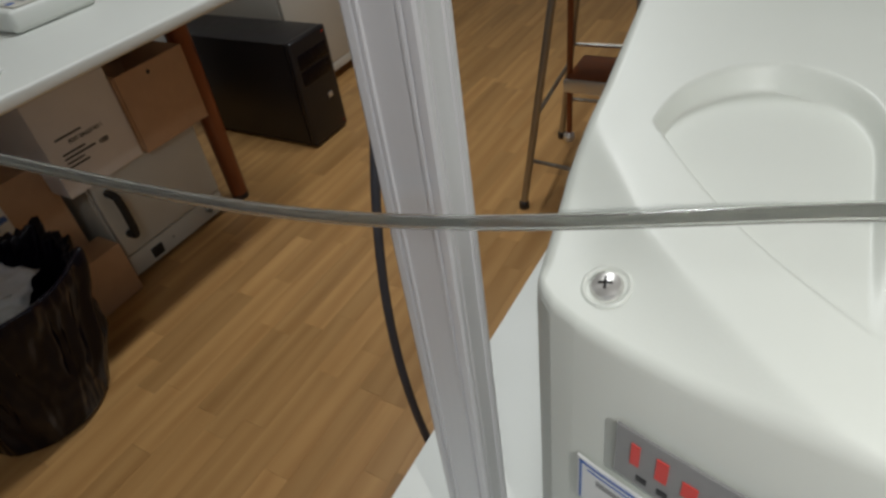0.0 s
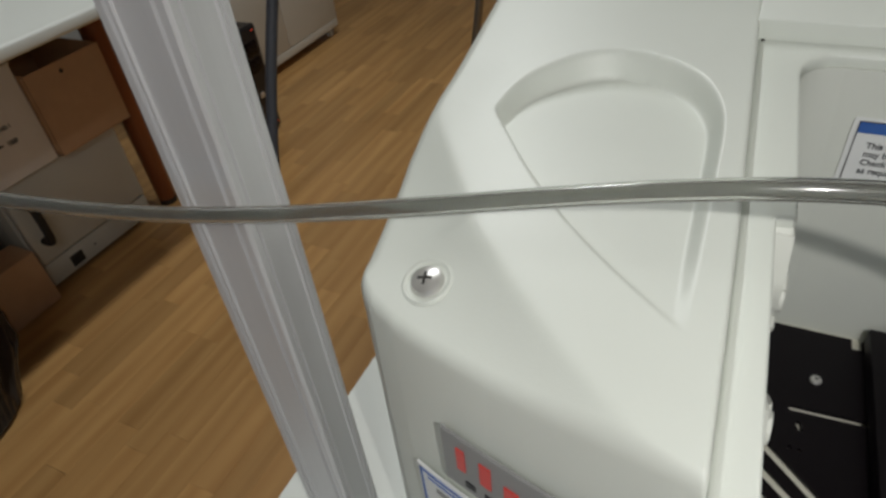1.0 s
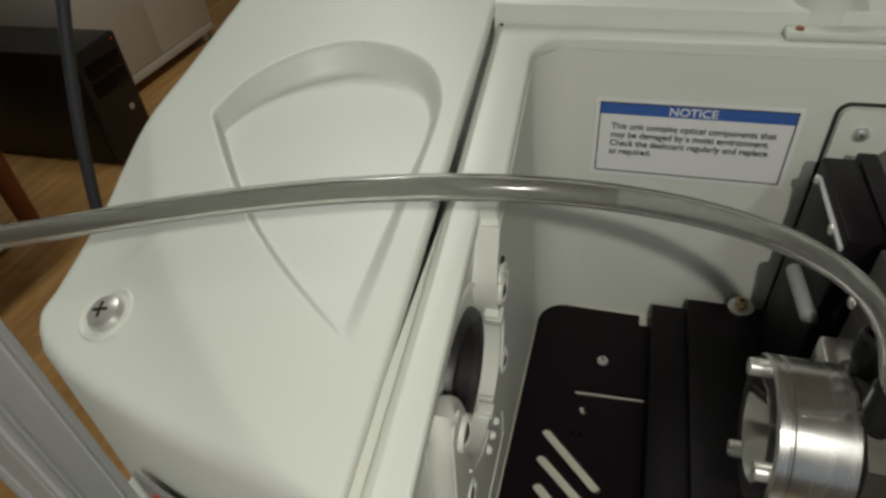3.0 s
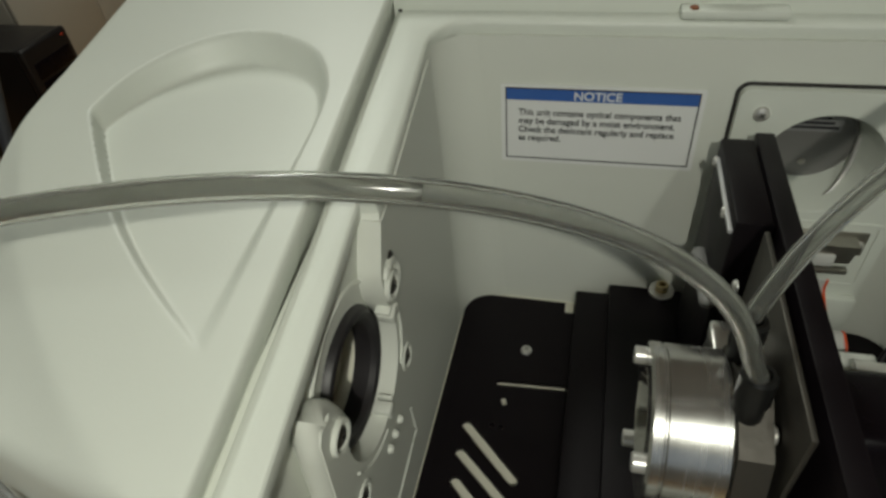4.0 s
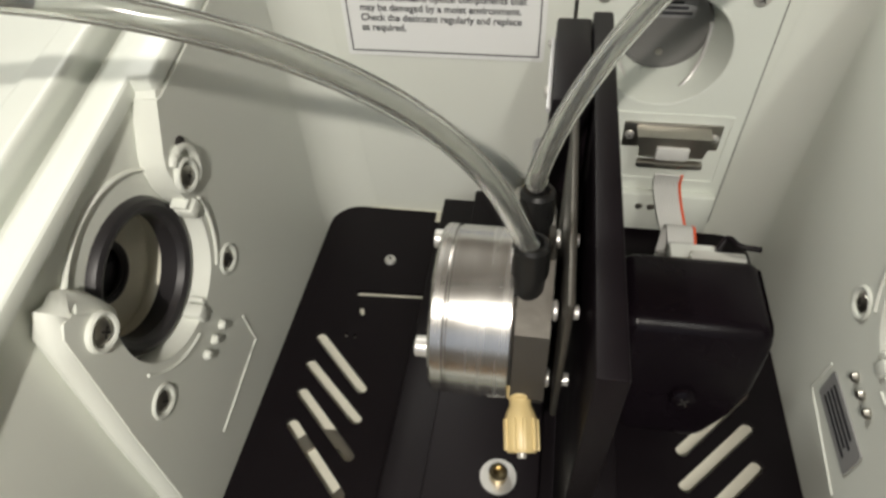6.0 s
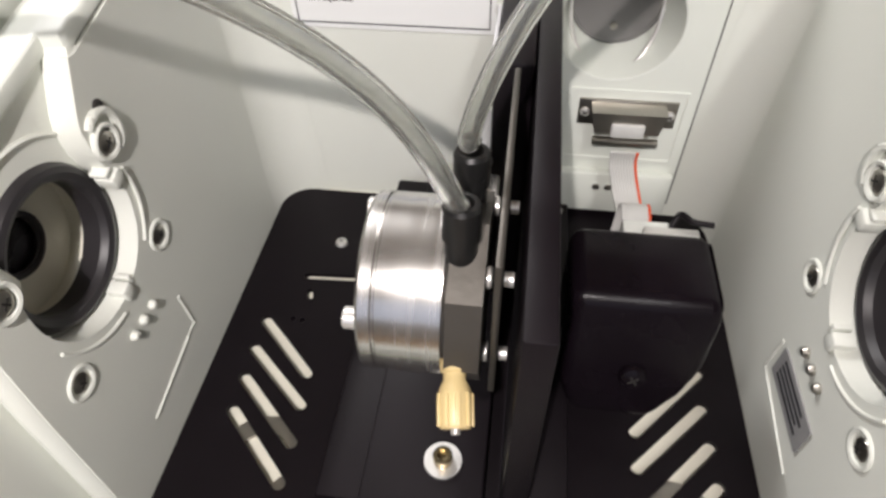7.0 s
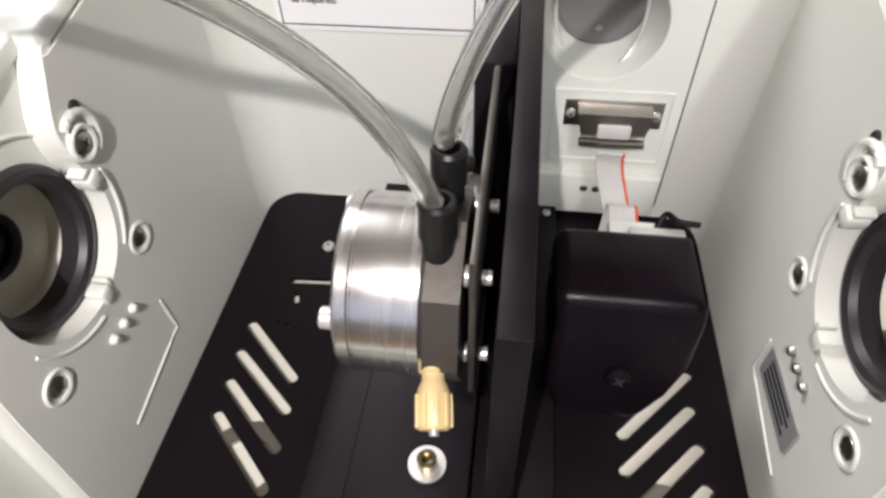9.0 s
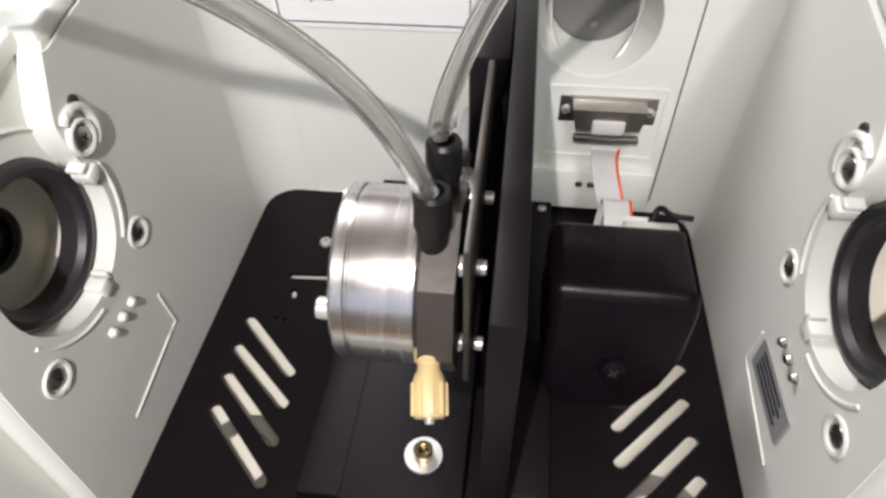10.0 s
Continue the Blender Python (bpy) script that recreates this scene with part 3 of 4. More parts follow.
for u, v in rrect(X0 + 0.0015, X1 - 0.0015, -0.20, -0.0035, 0.014):
    if u < 0.1 and v > -0.0036 and outline and outline[-1][0] > 0.1:
        outline += [(0.0835, -0.0035), (0.0835, -0.0105), (0.0790, -0.0105), (0.0790, -0.0035)]
    outline.append((u, v))
plate = part("floor_plate", sheet([outline] + holes, 0.002, plane((0, 0, -0.002), (1, 0, 0), (0, 1, 0))), BLACK, spec, "black slotted metal floor plate")
pan_screw((0.0625, -0.039, 0), (0, 0, 1), 0.0028, plate, "plate_screw")
for xx, yy in ((0.058, -0.143), (0.201, -0.150)):
    part("lens_ring", lathe([(0.017, -0.0045), (0.0168, -0.0032), (0.0102, -0.0032), (0.010, -0.0045)], (xx, yy, 0.0), (xx, yy, 1), 36), CONN, spec, "metal ring under the floor plate")

# notice label
m = back(YB + 0.0010)
nl = part("notice_label", sheet([rrect(0.0455, 0.1272, 0.0862, 0.1242, 0.001)], 0.0005, m), PAPER, spec, "white and blue printed notice label")
bm = sheet([[(0.0475, 0.0882), (0.1252, 0.0882), (0.1252, 0.1228), (0.0475, 0.1228)], [(0.0480, 0.0887), (0.1247, 0.0887), (0.1247, 0.1223), (0.0480, 0.1223)]], 0.0002, back(YB + 0.0004))
part("border", bm, INK, nl, "thin dark border")
part("band", sheet([[(0.0480, 0.1172), (0.1247, 0.1172), (0.1247, 0.1223), (0.0480, 0.1223)]], 0.0002, back(YB + 0.0004)), BLUE, nl, "blue heading band")
words("heading", "NOTICE", 0.0053, back(YB + 0.0002) @ pose(0.0855, 0.1180, 0), PAPER, nl, "CENTER", 1.0, 0.0001)
for k, line in enumerate(("This unit contains optical components that", "may be damaged by a moist environment.", "Check the desiccant regularly and replace", "as required.")):
    words("notice_text", line, 0.00405, back(YB + 0.0003) @ pose(0.0530, 0.1102 - 0.0042 * k, 0), INK, nl, "LEFT", 0.945, 0.00006)

# desiccant door on the back wall
m = back(YB + 0.0012)
dd = part("desiccant_plate", sheet([rrect(0.1385, 0.2105, 0.002, 0.1270, 0.004), circle(DX, DZ, 0.0232, 40)], 0.0042, m), PLASTIC, spec, "off-white plate with a round desiccant opening")
part("plate_gap", sheet([rrect(0.1372, 0.2122, 0.0, 0.1283, 0.005), circle(DX, DZ, 0.0245, 40)], 0.0006, m), DARKM, dd, "dark gap round the plate")
c = Vector((DX, YB, DZ))
fr = Vector((0, -1, 0))
part("dish", lathe([(0.0242, 0.0026), (0.0238, 0.0032), (0.0230, 0.0030), (0.0222, 0.0005), (0.0202, -0.012), (0.0194, -0.0165), (0.0186, -0.0195)], c, c + fr, 56), PLASTIC, dd, "tapered round dish")
part("canister", lathe([(0.0188, -0.0185), (0.0184, -0.0172), (0.0176, -0.0168), (0.0170, -0.0176), (0, -0.0176)], c, c + fr, 48), mat("canister_grey", (0.20, 0.195, 0.19), 0.42, 0.25, vary=0.1, scale=60), dd, "dull grey desiccant canister")
part("canister_label", sheet([rrect(DX - 0.0108, DX + 0.0108, 0.0985, 0.1065, 0.001)], 0.0003, back(YB + 0.0175)), GREY, dd, "grey printed label")
bm = bmesh.new()
for k in range(3):
    box(DX - 0.0095, DX + 0.0095 - 0.002 * k, 0.0999 + 0.0022 * k, 0.1011 + 0.0022 * k, 0.0003, 0.0005, bm=bm, m=back(YB + 0.0175))
part("print", bm, INK, dd, "unreadable print")
part("canister_rivet", lathe([(0.0016, 0), (0.0015, 0.0006), (0, 0.0008)], (DX, YB + 0.0176, 0.0835), (DX, -1, 0.0835), 14), CONN, dd)
ring = [Vector((DX - 0.0008 + 0.0177 * math.sin(a), YB + 0.0135 - 0.0095 * max(0, math.cos(a)), 0.0990 - 0.0285 * max(0, math.cos(a)) ** 0.8)) for a in np.linspace(-math.pi / 2, math.pi / 2, 34)]
part("bail_handle", sweep(ring, 0.0009, 10), CHROME, dd, "bent wire handle")
for xx in (0.1475, 0.2015):
    pan_screw((xx, YB - 0.0030, 0.1172), (0, -1, 0), 0.0031, dd, "plate_screw")
bm = sheet([rrect(0.1585, 0.2075, 0.031, 0.0672, 0.002), rrect(0.1600, 0.2060, 0.0325, 0.0657, 0.0015)], 0.0006, back(YB - 0.0030))
part("connector_frame", bm, PLASTIC, dd, "raised frame")
part("lower_step", box(0.1395, 0.2095, YB - 0.0075, YB - 0.0028, 0.003, 0.026, 0.0015), PLASTIC, dd)
for k in range(3):
    part("contact_pin", lathe([(0.0017, 0), (0.0017, 0.0004), (0.0009, 0.0008), (0, 0.0008)], (0.1765 + 0.0054 * k, YB - 0.0074, 0.0185), (0.1765 + 0.0054 * k, -1, 0.0185), 16), CONN, dd, "small bronze contact")

# socket and ribbon cable
con = part("connector", box(0.1635, 0.2035, YB - 0.0038, YB - 0.0026, 0.0500, 0.0625, 0.0004), CONN, dd, "metal multi-pin connector")
part("connector_shell", sheet([[(0.1705, 0.0515), (0.1965, 0.0515), (0.1985, 0.061), (0.1685, 0.061)]], 0.008, back(YB - 0.0036)), CONN, con)
part("connector_body", box(0.1700, 0.1970, YB - 0.0105, YB - 0.0080, 0.0520, 0.0605, 0.001), CONN, con, "metal plug shell")
part("cable_grip", box(0.1770, 0.1905, YB - 0.0130, YB - 0.0095, 0.0500, 0.0565, 0.001), RIBBON, con, "white cable grip")
part("clamp", box(0.1700, 0.1970, YB - 0.0135, YB - 0.0100, 0.0465, 0.0492, 0.0008), CONN, con, "metal cable clamp")
for xx in (0.1662, 0.2008):
    pan_screw((xx, YB - 0.0038, 0.0562), (0, -1, 0), 0.0021, con, "jack_screw")


def ribbon(path, w0, w1, parent, n=10):
    """A flat cable of parallel wires; the last wire is red."""
    path = [Vector(p) for p in path]
    for k in range(n):
        bm = sweep([p + Vector(((k - (n - 1) / 2) * (w0 + (w1 - w0) * i / len(path)) / n, 0.0015 * math.sin(i * 0.3), 0)) for i, p in enumerate(path)], 0.00062, 6)
        part("wire", bm, mat("ribbon_red", (0.75, 0.1, 0.03), 0.5) if k == n - 1 else RIBBON, parent, "red edge wire" if k == n - 1 else "")


rc = thing("ribbon_cable", "pale grey ribbon cable with a red edge wire", "cable", (0.183, -0.02, 0.03))
ribbon(spline([(0.1835, -0.018, 0.047), (0.184, -0.0195, 0.040), (0.187, -0.024, 0.030), (0.1895, -0.033, 0.0255), (0.190, -0.044, 0.027), (0.189, -0.046, 0.034), (0.1885, -0.039, 0.037), (0.188, -0.034, 0.0315), (0.186, -0.042, 0.024), (0.183, -0.055, 0.028)], 5), 0.0115, 0.0115, rc)
part("plug", box(0.180, 0.197, -0.072, -0.058, 0.034, 0.048, 0.001), WHITE, rc, "white plug")
part("bracket", box(0.186, 0.205, -0.071, -0.066, 0.048, 0.053, 0.0006), CHROME, rc)

part("clip", sweep(spline([(0.196, -0.064, 0.0505), (0.199, -0.0605, 0.0545), (0.2025, -0.065, 0.0555), (0.2095, -0.0655, 0.055)], 5), 0.0011, 8), BLACK, rc, "black wire clip")

# badge and sticker on the front of the cover
def front_strip(x0, x1, z0, z1, off, dz=0.0, n=14, th=0.0012):
    bm = bmesh.new()
    rows = []
    for k in range(n + 1):
        x = x0 + (x1 - x0) * k / n
        y = interp(x, FRONT_X, FRONT_Y) - 0.0042 - off
        rows.append([bm.verts.new((x, yy, zz)) for yy, zz in ((y, z0), (y, z1), (y + th, z1), (y + th, z0))])
    for a, b in zip(rows, rows[1:]):
        for i in range(4):
            bm.faces.new((a[i], a[(i + 1) % 4], b[(i + 1) % 4], b[i]))
    bm.faces.new(rows[0])
    bm.faces.new(rows[-1])
    return bm


bd = part("badge", front_strip(-0.069, 0.0, 0.060, 0.090, 0.0008), GREY, spec, "grey maker's badge with red marks")
for k in range(6):
    part("badge_mark", front_strip(-0.063 + 0.0095 * k, -0.0595 + 0.0095 * k + 0.001 * (k % 3), 0.072, 0.084 if k in (0, 1) else 0.080, 0.0013, n=2), RED, bd, "red mark")
for k in range(7):
    part("badge_mark", front_strip(-0.060 + 0.008 * k, -0.056 + 0.008 * k, 0.0635, 0.0665, 0.0013, n=2), INK, bd, "small dark mark")
st = part("sticker", front_strip(-0.085, -0.03, 0.022, 0.052, 0.0006), PAPER, spec, "white sticker with a blue border")
part("sticker_border", front_strip(-0.084, -0.031, 0.0495, 0.0505, 0.0010), BLUE, st)
part("sticker_border", front_strip(-0.0838, -0.0828, 0.023, 0.0505, 0.0010, n=2), BLUE, st)
part("sticker_border", front_strip(-0.080, -0.034, 0.0465, 0.0470, 0.0010), BLUE, st)
part("sticker_bar", front_strip(-0.076, -0.050, 0.0400, 0.0430, 0.0010), GREY, st, "grey print too small to read")

# ---- flow cell accessory in the compartment ----
acc = thing("flow_cell_accessory", "black metal accessory carrying a steel flow cell", "accessory", (0.13, -0.1, 0))
part("base_plate", box(0.084, 0.152, -0.158, -0.004, 0.0005, 0.011, 0.001), BLACK, acc)
part("base_rail", box(0.100, 0.138, -0.166, -0.006, 0.0112, 0.020, 0.001), BLACK, acc)
part("upright", box(0.1432, 0.1500, -0.165, -0.018, 0.0112, 0.118, 0.0008), BLACK, acc, "tall black upright plate")
part("upright_liner", box(0.1310, 0.1428, -0.072, -0.022, 0.0205, 0.1175, 0.0012), BLACK, acc)
part("clamp_plate", box(0.1372, 0.1388, -0.151, -0.080, 0.075, 0.1215, 0.0005), BLOCK, acc, "bright steel clamp plate")
part("side_foot", box(0.1510, 0.1655, -0.150, -0.0045, 0.0005, 0.006, 0.001), BLACK, acc)
pan_screw((0.161, -0.0125, 0.006), (0, 0, 1), 0.0020, acc)
part("lever", rod((0.1292, -0.040, 0.0775), (0.1292, -0.076, 0.083), 0.0029, 16, bev=0.9), GREY, acc, "pale rounded lever")
part("edge_strip", box(0.1296, 0.1309, -0.0715, -0.030, 0.1122, 0.1140, 0.0003), ALU, acc, "thin bright metal strip")
for y in (-0.03, -0.06, -0.095):
    pan_screw((0.130, y, 0.112), (-1, 0, 0), 0.002, acc)
for yy in (-0.146, -0.008):
    b = part("washer", lathe([(0.003, 0), (0.0060, 0), (0.0060, 0.0012), (0.003, 0.0012)], (0.1245, yy, 0.0203), (0.1245, yy, 1), 28), CHROME, acc, "steel washer")
    cap_screw((0.1245, yy, 0.0212), (0, 0, 1), 0.0031, 0.004, b, mat("yellow_zinc", (0.42, 0.34, 0.20), 0.22, 1.0, vary=0.15, scale=200))

# steel cell, axis along x
CY, CZ, CR = -0.1286, 0.0877, 0.0228
cell = thing("flow_cell", "turned stainless steel flow cell with hose fittings", "cell", (0.115, CY, CZ))
ax = Vector((1, 0, 0))
part("body", lathe([(0.0146, 0.002), (0.0150, 0.0), (0.016, 0.0), (CR - 0.0008, 0), (CR, 0.0008), (CR, 0.0035), (CR - 0.0006, 0.0039), (CR - 0.0006, 0.0043), (CR, 0.0047), (CR, 0.0197), (CR - 0.0008, 0.0205), (0, 0.0205)], (0.1060, CY, CZ), (2, CY, CZ), 72), STEEL, cell)
bm = bmesh.new()
hexa = [(CY + 0.0244 * math.cos(radians(a)), CZ + 0.0244 * math.sin(radians(a))) for a in (4, 49, 94, 139, 184, 229, 274, 319)]
bm = sheet([hexa], 0.0082, left(0.1267))
part("block", bm, BLOCK, cell, "dull steel block")
for a in (40, 162, 284):
    yy, zz = CY + 0.0182 * math.cos(radians(a)), CZ + 0.0182 * math.sin(radians(a))
    cap_screw((0.1060, yy, zz), (-1, 0, 0), 0.0027, 0.0034, cell)
part("bore", lathe([(0.0151, 0.0002), (0.0146, -0.0006), (0.0085, -0.0065), (0.0080, -0.012), (0.0, -0.012)], (0.1060, CY, CZ), (-1, CY, CZ), 48), mat("polished_steel", (0.75, 0.74, 0.72), 0.16, 1.0, vary=0.1, scale=60), cell, "polished bore of the cell")
for yy, zz in ((-0.113, 0.1015), (-0.1385, 0.1035), (-0.142, 0.079)):
    part("spacer", rod((0.1350, yy, zz), (0.1364, yy, zz), 0.0026), CHROME, cell)
    cap_screw((0.1391, yy, zz), (1, 0, 0), 0.0018, 0.0022, cell)
FIT = [(0.1290, -0.1350, 0.1150), (0.1294, -0.1175, 0.1150)]
for f in FIT:
    f = Vector(f)
    part("hose_fitting", lathe([(0, -0.012), (0.0038, -0.012), (0.0038, -0.002), (0.0044, -0.002), (0.0044, 0.006), (0.0038, 0.007), (0.0028, 0.007), (0.003, 0.002), (0, 0.002)], f, f + Vector((0, 0.1, 1)), 28), SMOKE, cell, "smoky black hose fitting")
part("link_block", box(0.1258, 0.1355, -0.108, -0.094, 0.07, 0.096, 0.001), STEEL, cell)
k0, k1 = Vector((0.1290, -0.1495, 0.0850)), Vector((0.1312, -0.1660, 0.0780))
kn = lathe([(0, 0), (0.0034, 0), (0.0034, 0.0025), (0.0027, 0.003), (0.0027, 0.0045), (0.0035, 0.006), (0.0039, 0.0075), (0.0039, 0.0145), (0.0034, 0.0155), (0.0018, 0.0155), (0.0016, 0.014), (0, 0.014)], k0, k1, 36)
m = axis_matrix(k0, k1)
part("thumb_nut", kn, BRASS, cell, "cream plastic finger-tight nut")
kd = (k1 - k0).normalized()
part("plug_pin", rod(k0 + kd * 0.013, k0 + kd * 0.0152, 0.0011), CHROME, cell, "steel pin in the nut")
for k in range(9):
    a = 2 * math.pi * k / 9
    part("nut_rib", box(0.0036, 0.0044, -0.0006, 0.0006, 0.0075, 0.0150, 0.0003, m=m @ pose(0, 0, 0, 0, 0, math.degrees(a))), BRASS, cell)
part("capillary", rod(k0.lerp(k1, 0.80), k0.lerp(k1, 0.93), 0.0011), CHROME, cell)

# black housing beside the cell
hs = thing("drive_housing", "glossy black rounded housing beside the flow cell", "housing", (0.18, -0.1, 0))
face = [(0.1590, 0.060), (0.1600, 0.0655), (0.2030, 0.0655), (0.2048, 0.060), (0.2030, 0.040), (0.1985, 0.029), (0.1905, 0.018), (0.1640, 0.018), (0.1590, 0.030)]
bm = slab(face, 0.030, back(-0.080))
for v in bm.verts:
    if v.co.y < -0.1:
        v.co.y -= (0.0655 - v.co.z) * 0.27
bmesh.ops.bevel(bm, geom=[e for e in bm.edges if e.calc_face_angle(0) > 0.25], offset=0.0042, segments=4, profile=0.5, affect="EDGES")
part("pedestal", box(0.166, 0.188, -0.105, -0.084, 0.0062, 0.0185, 0.001), BLACK, hs)
part("shell", bm, GLOSSBLACK, hs)
pan_screw((0.1817, -0.1176, 0.037), (0, -1, 0.27), 0.0044, hs, "housing_screw", GLOSSBLACK)

# ---- clear hoses ----
CLEAR = bpy.data.materials.new("clear_tubing")
CLEAR.use_nodes = True
b = CLEAR.node_tree.nodes["Principled BSDF"]
b.inputs["Base Color"].default_value = (0.72, 0.73, 0.70, 1)
b.inputs["Transmission Weight"].default_value = 0.94
b.inputs["Roughness"].default_value = 0.13
b.inputs["IOR"].default_value = 1.36
WATER = bpy.data.materials.new("still_liquid")
WATER.use_nodes = True
b = WATER.node_tree.nodes["Principled BSDF"]
b.inputs["Base Color"].default_value = (0.55, 0.55, 0.51, 1)
b.inputs["Transmission Weight"].default_value = 0.85
b.inputs["Roughness"].default_value = 0.1
b.inputs["IOR"].default_value = 1.33
TUBES = [[(0.1287, -0.1355, 0.1214), (0.1189, -0.1343, 0.1349), (0.1216, -0.1454, 0.2059), (0.0283, -0.1791, 0.1994), (-0.0181, -0.1563, 0.2222), (-0.0741, -0.1919, 0.1268), (-0.2149, -0.1952, 0.1586), (-0.3602, -0.2229, 0.1719)],
         [(0.1294, -0.1173, 0.1266), (0.1256, -0.1236, 0.117), (0.1331, -0.1116, 0.1627), (0.1569, -0.1113, 0.1893), (0.2201, -0.0824, 0.2125)]]
ENDS = [[(-0.50, -0.30, 0.165), (-0.62, -0.48, -0.10), (-0.66, -0.56, -0.55), (-0.70, -0.62, ZF + 0.004), (-0.85, -0.70, ZF + 0.003)], [(0.285, -0.045, 0.2135), (0.335, 0.03, 0.200), (0.355, 0.12, 0.1785), (0.36, 0.20, 0.190)]]
for c, ends, lab, fill in zip(TUBES, ENDS, ("clear flexible hose arching over the instrument", "clear flexible hose rising from the flow cell"), (33, 0)):
    line = bezier(c, 90)[:-1] + spline([c[-1]] + ends, 10)
    hose = thing("hose", lab, "hose", c[0], "clear hoses")
    part("tube_wall", sweep(line, 0.0025, 20, inner=0.0015), CLEAR, hose, smooth=180)
    if fill:
        part("liquid", sweep(line[fill:], 0.00147, 14), WATER, hose, "liquid standing in the hose", smooth=180)

# ---- aluminium post beside the instrument ----
post = thing("aluminium_post", "slotted aluminium profile post standing on the bench", "post", (-0.142, -0.175, BENCH))
w = 0.0121
prof = []
for k in range(4):
    c, d = (1, 0, -1, 0)[k], (0, 1, 0, -1)[k]
    for u, v in ((w, -w + 0.001), (w, -0.0086), (w - 0.0009, -0.0082), (w - 0.0009, -0.0075), (w, -0.0071), (w, -0.0062), (w - 0.0008, -0.0058), (w - 0.0008, 0.0058), (w, 0.0062), (w, 0.0071), (w - 0.0009, 0.0075), (w - 0.0009, 0.0082), (w, 0.0086), (w, w - 0.001)):
        prof.append((c * u - d * v, d * u + c * v))
m = Matrix.Translation((-0.1460, -0.1677, BENCH)) @ pose(0, 0, 0, 0, 0, 5.7)
part("extrusion", sheet([prof], 1.2, m), ALU, post, smooth=20)

# ---- grey cable ----
single("cable", sweep(spline([(-0.10, 0.12, ZF + 0.006), (-0.20, 0.10, ZF + 0.02), (-0.30, 0.08, -0.66), (-0.3776, 0.0715, -0.5125)], 8)[:-1] + bezier([(-0.3776, 0.0715, -0.5125), (-0.4697, 0.0457, -0.0089), (-0.3223, 0.2369, 0.2862), (-0.521, 0.4646, 0.3677)], 60)[:-1] + spline([(-0.521, 0.4646, 0.3677), (-0.66, 0.62, 0.46), (-0.74, 0.72, 0.9), (-0.76, 0.75, CEIL)], 8), 0.0055, 14), CORDM, "grey cable hanging from the ceiling beside the bench", "cable", smooth=180)

# ---- desk with its clutter, along the west wall ----
DESKX = -1.265
desk = thing("desk", "white-topped desk with varnished wooden legs", "desk", (-1.8, 0.2, ZF))
part("desktop", box(-2.45, DESKX, -1.2, 0.97, -0.14, -0.11, 0.008, 3), WHITE, desk)
for lx, ly in ((-1.655, 0.845), (-1.655, -1.12), (-2.40, 0.845), (-2.40, -1.12)):
    leg = part("leg", lathe([(0, 0.0), (0.026, 0.0), (0.028, 0.02), (0.034, 0.40), (0.036, 0.718), (0, 0.718)], (lx, ly, ZF + 0.0005), (lx, ly, 1), 20), LEGWOOD, desk, "reddish-brown varnished wooden leg")
    part("ferrule", lathe([(0.0275, 0.0), (0.0285, 0.018), (0.0262, 0.021)], (lx, ly, ZF + 0.0002), (lx, ly, 1), 20), RUBBER, leg, "black foot")
part("rail", box(-2.42, -1.64, 0.83, 0.86, -0.22, -0.1405, 0.003), LEGWOOD, desk)

oven = thing("drying_oven", "grey enamelled drying oven standing under the desk", "oven", (-1.85, 0.55, ZF))
OY0, OY1, OT = 0.385, 0.765, -0.52
part("body", box(-2.05, -1.657, OY0, OY1, ZF + 0.015, OT, 0.008, 3), OVEN, oven)
part("door", box(-1.655, -1.632, OY0 + 0.004, OY1 - 0.004, ZF + 0.092, OT - 0.003, 0.006, 3), OVEN, oven, "flat grey oven door")
part("panel", box(-1.655, -1.637, OY0 + 0.004, OY1 - 0.004, ZF + 0.017, ZF + 0.087, 0.004), OVEN, oven, "grey control strip")
part("switch", box(-1.638, -1.632, OY0 + 0.075, OY0 + 0.115, ZF + 0.032, ZF + 0.066, 0.002), DARKM, oven, "black rocker switch")
part("knob", rod((-1.638, OY1 - 0.07, ZF + 0.055), (-1.622, OY1 - 0.07, ZF + 0.055), 0.010), DARKM, oven, "small black knob")
part("pilot_lamp", rod((-1.638, OY0 + 0.16, ZF + 0.052), (-1.634, OY0 + 0.16, ZF + 0.052), 0.004, 12), GREY, oven)
part("handle", sweep(spline([(-1.634, 0.425, OT - 0.045), (-1.600, 0.425, OT - 0.050), (-1.592, 0.425, OT - 0.075), (-1.590, 0.425, OT - 0.115), (-1.592, 0.425, OT - 0.155), (-1.600, 0.425, OT - 0.180), (-1.634, 0.425, OT - 0.185)], 6), 0.011, 12), DARKM, oven, "black grab handle")
for fx, fy in ((-1.69, OY0 + 0.03), (-1.69, OY1 - 0.03), (-2.02, OY0 + 0.03), (-2.02, OY1 - 0.03)):
    part("foot", rod((fx, fy, ZF), (fx, fy, ZF + 0.0155), 0.014, 14), RUBBER, oven)

carton = thing("carton", "worn white carton with black print on the oven", "box", (-1.76, 0.45, OT))
part("body", box(-1.93, -1.615, 0.330, 0.566, OT + 0.001, OT + 0.262, 0.004), CARTON, carton)
part("flap", box(-1.93, -1.612, 0.328, 0.568, OT + 0.2625, OT + 0.2665, 0.001), CARTON, carton)
mm = plane((-1.6145, 0, 0), (0, 1, 0), (0, 0, 1))
bm = bmesh.new()
for k, (u0, u1, v) in enumerate(((0.365, 0.44, 0.150), (0.365, 0.43, 0.108), (0.365, 0.455, 0.096), (0.365, 0.415, 0.084), (0.365, 0.425, 0.072))):
    box(u0, u1, OT + v, OT + v + 0.005, 0, 0.0006, bm=bm, m=mm)
